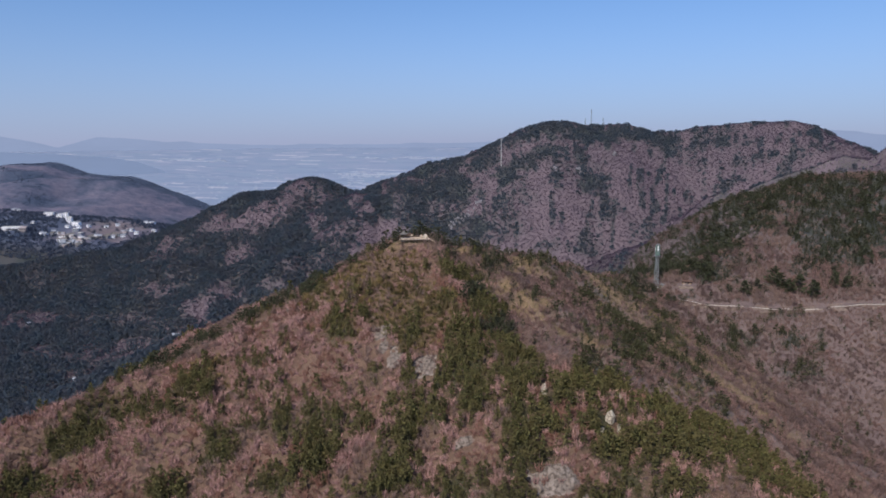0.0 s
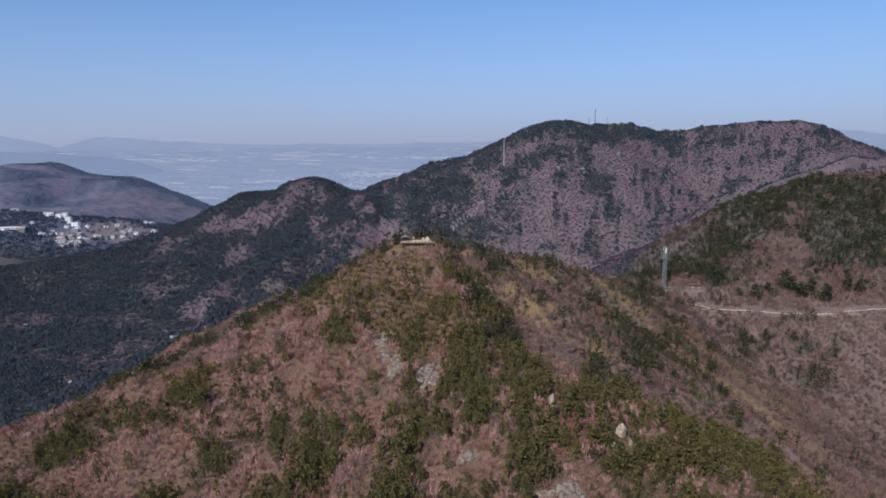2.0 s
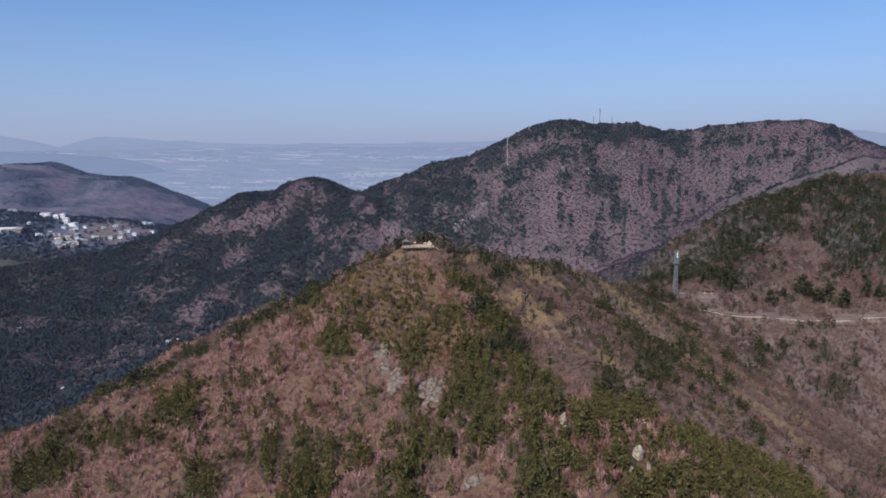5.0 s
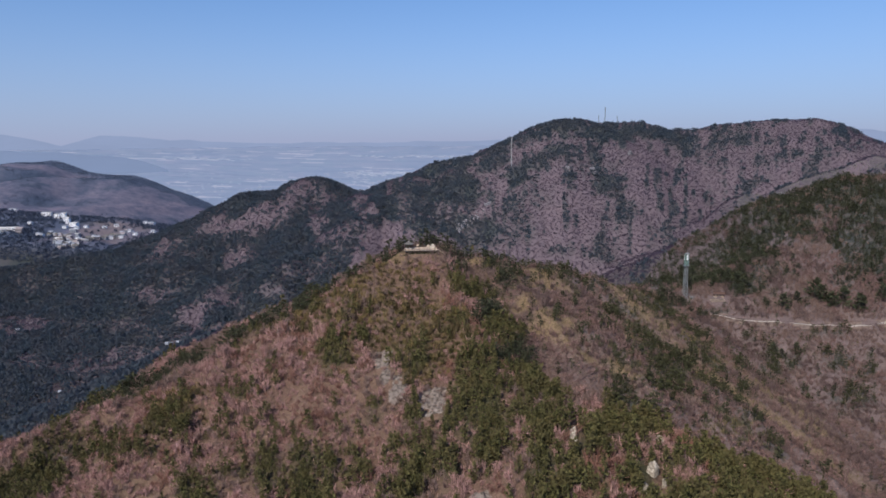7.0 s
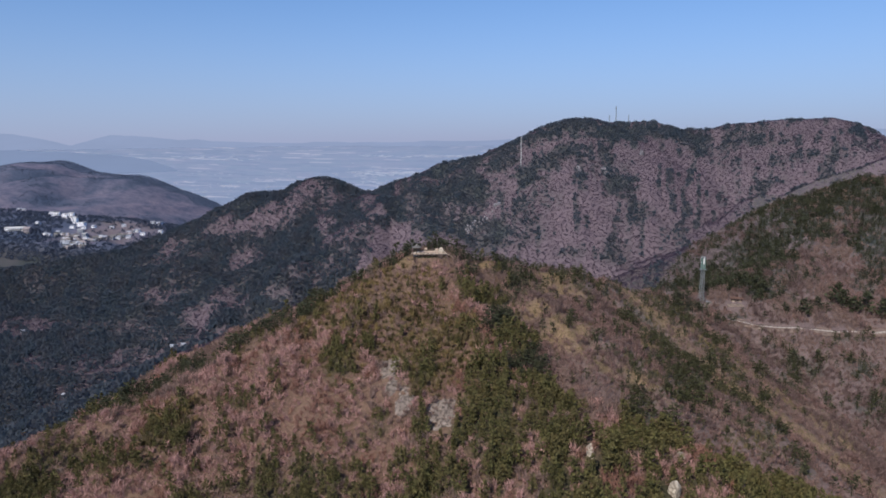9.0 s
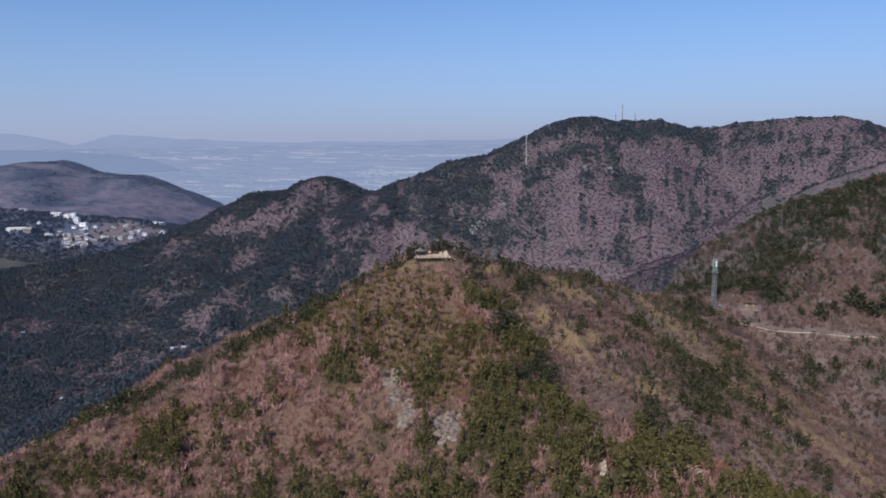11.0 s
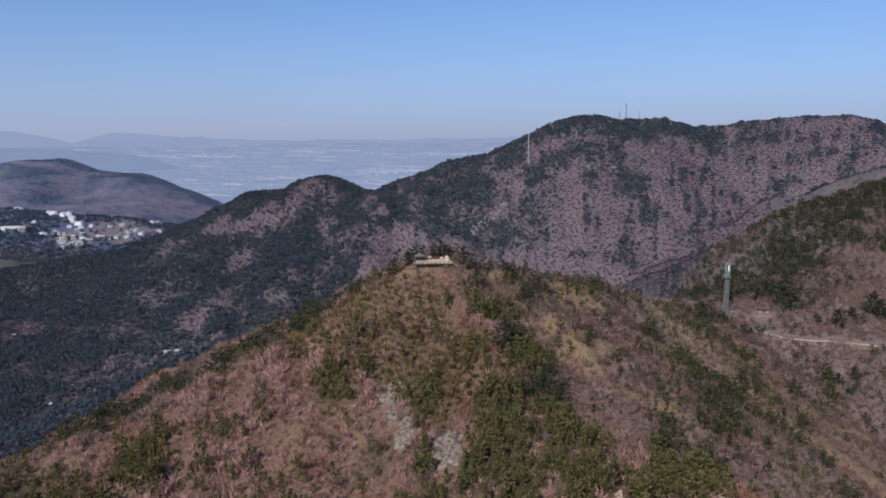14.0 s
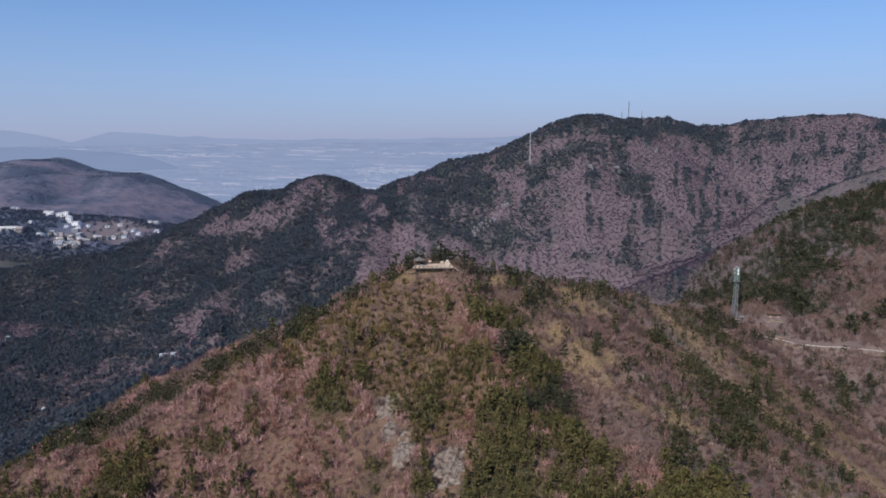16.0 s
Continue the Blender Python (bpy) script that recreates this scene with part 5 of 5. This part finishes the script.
for k in range(12):
    bx, by = DX - 9.5 + 1.85 * k + rr.uniform(-0.5, 0.5), DY - 4.9 + rr.uniform(-0.7, 0.7)
    ob = new("evergreen_shrub", bush_meshes[k % 3])
    ob.location = (bx, by, ground_at(bx, by) - 0.15)
    ob.scale = (1.1, 1.1, rr.uniform(0.6, 1.1))
    ob.rotation_euler = (0, 0, 2.1 * k)
    tagged(ob, "low dark evergreen shrub added as the shade below the viewing deck", "shrub", "shrubs below the deck")

pav = thing("pavilion", (-8.0, 490.5, 225.6), "small dark hexagonal pavilion with grey tiled roof", "pavilion")
part("plinth", rodded((0, 0, -2.2), (0, 0, 0.35), 2.7, 2.6, 6), M_CONCRETE, pav)
for k in range(6):
    a = math.pi / 6 + k * math.pi / 3
    part("column", rodded((2.1 * math.cos(a), 2.1 * math.sin(a), 0.3), (2.1 * math.cos(a), 2.1 * math.sin(a), 3.1), 0.24), M_DARKWOOD, pav)
    b = a + math.pi / 3
    if k != 4:
        mid_x, mid_y = 1.82 * math.cos(a + math.pi / 6), 1.82 * math.sin(a + math.pi / 6)
        part("seat_back", boxed((0.12, 1.9, 0.8), (mid_x, mid_y, 0.75), Matrix.Rotation(a + math.pi / 6, 3, "Z")), M_DARKWOOD, pav)
        part("railing", rodded((2.1 * math.cos(a), 2.1 * math.sin(a), 0.95), (2.1 * math.cos(b), 2.1 * math.sin(b), 0.95), 0.08), M_DARKWOOD, pav)
    part("lintel", rodded((2.1 * math.cos(a), 2.1 * math.sin(a), 2.95), (2.1 * math.cos(b), 2.1 * math.sin(b), 2.9), 0.3, sides=4), M_DARKWOOD, pav)
bm = bmesh.new()
rings = [(3.3, 2.95), (3.25, 3.1), (2.2, 3.5), (1.2, 4.0), (0.25, 4.6)]
loops = []
for r, h in rings:
    loops.append([bm.verts.new((r * math.cos(math.pi / 6 + k * math.pi / 6) * (1.0 if k % 2 == 0 else 0.9), r * math.sin(math.pi / 6 + k * math.pi / 6) * (1.0 if k % 2 == 0 else 0.9), h + (0.12 if k % 2 == 0 and r > 3 else 0))) for k in range(12)])
for p, q in zip(loops, loops[1:]):
    for k in range(12):
        bm.faces.new((p[k], p[(k + 1) % 12], q[(k + 1) % 12], q[k]))
bm.faces.new(loops[0][::-1])
bm.faces.new(loops[-1])
roof = part("roof", bm, M_TILE, pav)
for k in range(6):
    a = math.pi / 6 + k * math.pi / 3
    part("ridge_tile", rodded((3.2 * math.cos(a), 3.2 * math.sin(a), 3.15), (0.2 * math.cos(a), 0.2 * math.sin(a), 4.65), 0.13, sides=5), M_TILE, roof)
part("finial", rodded((0, 0, 4.5), (0, 0, 5.2), 0.28, 0.05, 8), M_CONCRETE, roof)


def rock_mesh(seed, size, rough=0.35):
    """A broken block of granite: a sphere cut by planes and roughened."""
    rng = random.Random(seed)
    bm = bmesh.new()
    bmesh.ops.create_icosphere(bm, subdivisions=3, radius=1)
    cuts = [(Vector((rng.uniform(-1, 1), rng.uniform(-1, 1), rng.uniform(-0.4, 1))).normalized(), rng.uniform(0.45, 0.8)) for k in range(9)]
    for vert in bm.verts:
        p = vert.co.copy()
        for nrm, d in cuts:
            over = p.dot(nrm) - d
            if over > 0:
                p -= nrm * over * 0.95
        p += Vector(noise.noise_vector(p * 2.3 + Vector((seed, 0, 0)))) * rough * 0.35
        vert.co = Vector((p.x * size[0], p.y * size[1], p.z * size[2]))
    return bm


def rock(at, size, seed, label="pale weathered granite outcrop on the slope", sink=0.62, turn=0):
    ob = part("rock_outcrop", rock_mesh(seed, size), M_PALEROCK if size[2] > 4.8 else M_ROCK, None)
    ob.location = (at[0], at[1], ground_at(*at) + size[2] * (1 - sink) - size[2] * 0.45)
    ob.rotation_euler = (0, 0, radians(turn))
    return tagged(ob, label, "rock", "granite outcrops")


ROCKS = [(93, 308, 3.4, 2.6, 6.6), (87.5, 299, 2.8, 2.2, 7.0), (96, 302, 1.8, 1.6, 5.0), (63, 319, 3.6, 2.2, 5.0), (57, 275, 5.4, 3.0, 4.2), (62, 272, 4.4, 2.6, 4.0), (67, 268, 5.0, 2.8, 3.4), (52, 268, 4.0, 2.4, 3.4), (23, 303, 4.6, 2.6, 4.0),
         (19, 299, 3.0, 2.4, 3.2), (107, 337, 4.0, 2.4, 5.0), (-180, 380, 1.9, 1.4, 2.2), (-84, 440, 2.2, 1.6, 2.8), (45, 414, 1.3, 1.0, 2.6), (7.5, 489.8, 2.9, 2.0, 6.4), (118, 352, 3.0, 1.8, 3.0), (71, 261, 4.4, 2.4, 3.4)]
for k, (rx, ry, a, b, c) in enumerate(ROCKS):
    rock((rx, ry), (a, b, c), 200 + k, turn=37 * k)

def rock_face(cx, cy, wx, wy, rise, seed):
    """A bare granite face: a broken, stepped skin on the slope whose rim dips under the soil."""
    n = 22
    u, w = np.meshgrid(np.linspace(-1, 1, n), np.linspace(-1, 1, n))
    rng = np.random.RandomState(seed)
    x, y = cx + u * wx + rng.normal(size=u.shape) * 0.16, cy + w * wy + rng.normal(size=u.shape) * 0.16
    rim = np.clip(1.2 - np.hypot(u, w) - 0.35 * vnoise(x, y, 3.5, seed), -0.6, 0.7)
    ledge = np.floor(2.2 * vnoise(x, y * 0.6, 4.5, seed + 1) + 0.8 * vnoise(x, y, 1.7, seed + 2)) * 0.7
    z = height(x, y) - 0.5 + rise * rim + np.clip(rim, 0, 1) * (ledge + 0.9 * rng.rand(*u.shape))
    i = (np.arange(n - 1)[:, None] * n + np.arange(n - 1)[None]).ravel()
    me = mesh_from("rock_outcrop", np.stack([x, y, z], -1).reshape(-1, 3), np.stack([i, i + 1, i + 1 + n, i + n], -1), M_ROCK)
    return tagged(new("rock_outcrop", me), "pale broken granite face between shrubs on the slope", "rock", "granite outcrops")


for k, face in enumerate(((-21, 399, 5.5, 9.0, 2.2), (-12, 372, 4.5, 10.0, 2.2), (5, 361, 7.5, 11.0, 2.2), (-19, 384, 3.0, 6.0, 1.8), (58, 271, 10.5, 7.5, 2.2), (22, 302, 5.5, 4.5, 1.8))):
    rock_face(*face, 300 + 7 * k)

# crags on the big mountain
crags = []
rng = np.random.RandomState(61)
for (ax, ay), (bx, by), count, big in (((55, 1064), (114, 1120), 40, 1.5), ((276, 1170), (282, 1180), 4, 2.4), ((366, 1246), (374, 1256), 4, 2.2), ((240, 1160), (252, 1170), 3, 2.0)):
    for k in range(count):
        t = rng.rand()
        px, py = ax + (bx - ax) * t + rng.normal() * 4, ay + (by - ay) * t + rng.normal() * 7
        size = big * (0.6 + 0.9 * rng.rand())
        vv = np.array([(1, 1, 1), (-1, 1, 1), (-1, -1, 1), (1, -1, 1), (1.2, 1.2, -1), (-1.2, 1.2, -1), (-1.2, -1.2, -1), (1.2, -1.2, -1)]) * rng.uniform(0.6, 1.1, (8, 3)) * size
        ff = np.array([(0, 1, 2), (0, 2, 3), (0, 4, 5), (0, 5, 1), (1, 5, 6), (1, 6, 2), (2, 6, 7), (2, 7, 3), (3, 7, 4), (3, 4, 0)])
        crags.append((vv + (px, py, ground_at(px, py) + 1.2), ff))
stuff("crags", joined(crags), M_FARROCK, "pale granite crags on the mountain face", "rocks")


# masts on the big mountain
def lattice_mast(at, tall, wide, label, arms=(), paint=None):
    x, y = at
    paint = paint or M_STEEL
    ob = thing("antenna_mast", (x, y, ground_at(x, y) - 0.5), label, "mast", "masts on the mountain")
    for j in range(3):
        a = 2.1 * j
        part("leg", rodded((wide * math.cos(a), wide * math.sin(a), 0), (wide * 0.4 * math.cos(a), wide * 0.4 * math.sin(a), tall), 0.24, 0.2, 4), paint, ob)
    n = max(3, int(tall / 5))
    for k in range(n):
        h = tall * (k + 1) / n
        w = wide * (1 - 0.6 * h / tall)
        bm = bmesh.new()
        for j in range(3):
            rod(bm, (w * math.cos(2.1 * j), w * math.sin(2.1 * j), h), (w * math.cos(2.1 * j + 2.1), w * math.sin(2.1 * j + 2.1), h - tall / n * 0.8), 0.09, sides=4)
        part("brace", bm, paint if k % 2 else M_STEEL, ob)
    for h in arms:
        part("antenna", boxed((2.6 * wide, 0.5, 1.2), (0, 0, h)), M_STEEL, ob)
    return ob


lattice_mast((153, 1206), 50, 1.1, "tall thin pale grey lattice mast on the wooded shoulder", (47, 40), M_PALEPAINT)
lattice_mast((361, 1398), 33, 1.2, "tall thin grey lattice mast on the summit", (28,))
lattice_mast((348, 1396), 16, 0.9, "short thin grey lattice mast on the summit")
lattice_mast((386, 1400), 16, 0.9, "short thin grey lattice mast on the summit")


# the town in the valley
def block(at, size, mat, label, turn=0.0, storeys=4, roof=M_GREYWALL, name="apartment_block", category="building", pitched=False, group="town buildings"):
    w, d, h = size
    x, y = at
    base = min(ground_at(x + i * w / 2, y + j * d / 2) for i in (-1, 1) for j in (-1, 1))
    ob = thing(name, (x, y, base), label, category, group, turn)
    h = h + ground_at(x, y) - base
    part("wall", boxed((w, d, h), (0, 0, h / 2)), mat, ob)
    if pitched:
        bm = bmesh.new()
        p = [bm.verts.new(c) for c in ((-w * 0.53, -d * 0.56, h), (w * 0.53, -d * 0.56, h), (w * 0.53, d * 0.56, h), (-w * 0.53, d * 0.56, h), (-w * 0.53, 0, h + d * 0.3), (w * 0.53, 0, h + d * 0.3))]
        for idx in ((0, 1, 5, 4), (2, 3, 4, 5), (1, 2, 5), (3, 0, 4), (3, 2, 1, 0)):
            bm.faces.new([p[i] for i in idx])
        part("roof", bm, roof, ob)
    else:
        part("roof", boxed((w * 1.02, d * 1.02, 0.8), (0, 0, h + 0.4)), roof, ob)
    top = h / storeys
    cols = max(2, int(w / 4.5))
    for r in range(storeys):
        for c in range(cols):
            cx = -w / 2 + (c + 0.5) * w / cols
            part("window", boxed((w / cols * 0.55, 0.2, top * 0.5), (cx, -d / 2 - 0.05, h - (r + 0.5) * top)), M_GLASS, ob)
    return ob


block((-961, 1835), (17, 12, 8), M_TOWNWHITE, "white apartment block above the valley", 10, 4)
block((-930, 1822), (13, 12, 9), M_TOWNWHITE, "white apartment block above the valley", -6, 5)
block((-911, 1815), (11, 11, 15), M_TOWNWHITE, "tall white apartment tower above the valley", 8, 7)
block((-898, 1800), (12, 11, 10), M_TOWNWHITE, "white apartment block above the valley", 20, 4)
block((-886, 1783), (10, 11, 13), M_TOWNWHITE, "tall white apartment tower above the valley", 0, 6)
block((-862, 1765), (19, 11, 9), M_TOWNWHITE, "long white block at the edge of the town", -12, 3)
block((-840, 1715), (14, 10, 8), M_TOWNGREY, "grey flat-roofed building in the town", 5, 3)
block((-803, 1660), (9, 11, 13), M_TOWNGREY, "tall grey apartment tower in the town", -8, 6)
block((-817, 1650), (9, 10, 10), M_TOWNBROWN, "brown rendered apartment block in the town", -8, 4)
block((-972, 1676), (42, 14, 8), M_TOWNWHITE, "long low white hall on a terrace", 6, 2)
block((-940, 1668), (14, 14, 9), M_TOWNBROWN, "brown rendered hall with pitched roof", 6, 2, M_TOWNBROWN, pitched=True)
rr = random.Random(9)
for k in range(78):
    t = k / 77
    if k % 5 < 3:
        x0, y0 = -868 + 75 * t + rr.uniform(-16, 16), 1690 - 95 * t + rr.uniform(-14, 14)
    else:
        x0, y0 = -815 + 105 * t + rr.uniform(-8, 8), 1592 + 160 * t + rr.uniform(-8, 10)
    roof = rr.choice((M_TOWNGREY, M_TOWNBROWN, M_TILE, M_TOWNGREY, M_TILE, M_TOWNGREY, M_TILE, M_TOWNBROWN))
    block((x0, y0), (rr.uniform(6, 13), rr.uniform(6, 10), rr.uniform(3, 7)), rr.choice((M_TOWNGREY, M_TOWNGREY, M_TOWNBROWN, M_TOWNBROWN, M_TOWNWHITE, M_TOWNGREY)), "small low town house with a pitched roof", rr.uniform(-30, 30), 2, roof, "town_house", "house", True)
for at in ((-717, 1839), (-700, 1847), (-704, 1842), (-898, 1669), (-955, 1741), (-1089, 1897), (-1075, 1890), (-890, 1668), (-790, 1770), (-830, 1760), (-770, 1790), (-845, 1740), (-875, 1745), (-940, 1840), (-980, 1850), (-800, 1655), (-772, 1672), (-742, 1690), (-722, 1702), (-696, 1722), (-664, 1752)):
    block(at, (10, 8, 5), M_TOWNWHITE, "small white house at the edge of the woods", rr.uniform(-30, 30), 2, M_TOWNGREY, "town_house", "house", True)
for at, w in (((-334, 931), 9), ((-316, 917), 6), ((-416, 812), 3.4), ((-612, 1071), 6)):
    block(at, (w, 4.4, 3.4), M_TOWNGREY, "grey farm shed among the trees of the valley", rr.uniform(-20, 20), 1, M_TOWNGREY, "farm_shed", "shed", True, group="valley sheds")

# greenhouses and works on the far plain
rng = np.random.RandomState(71)
sheds = []
for cx, cy, sx, sy, count, low, high in ((-300, 3560, 60, 40, 40, 8, 26), (-160, 3600, 130, 40, 60, 8, 30), (-200, 3350, 70, 60, 40, 6, 22), (-1250, 3960, 120, 30, 40, 10, 30), (-280, 4150, 60, 20, 16, 8, 30), (220, 4130, 200, 25, 70, 10, 34), (-900, 3100, 120, 120, 40, 5, 14), (-600, 3300, 400, 250, 90, 4, 11), (-700, 2760, 60, 40, 20, 5, 14)):
    for k in range(count):
        px, py = cx + rng.normal() * sx, cy + rng.normal() * sy
        w, d, h = rng.uniform(low, high) * 0.6, rng.uniform(low, high) * 0.25, rng.uniform(0.5, 2)
        z0 = ground_at(px, py) - 2
        vv = np.array([(-w, -d, 0), (w, -d, 0), (w, d, 0), (-w, d, 0), (-w, -d, h + 2), (w, -d, h + 2), (w, d, h + 2), (-w, d, h + 2), (-w, 0, h + 2.8), (w, 0, h + 2.8)]) + (px, py, z0)
        ff = np.array([(0, 1, 5), (0, 5, 4), (1, 2, 6), (1, 6, 5), (2, 3, 7), (2, 7, 6), (3, 0, 4), (3, 4, 7), (4, 5, 9), (4, 9, 8), (6, 7, 8), (6, 8, 9), (5, 6, 9), (7, 4, 8)])
        sheds.append((vv, ff))
stuff("greenhouses", joined(sheds), M_SHED, "white greenhouses and sheds on the far plain", "greenhouses")
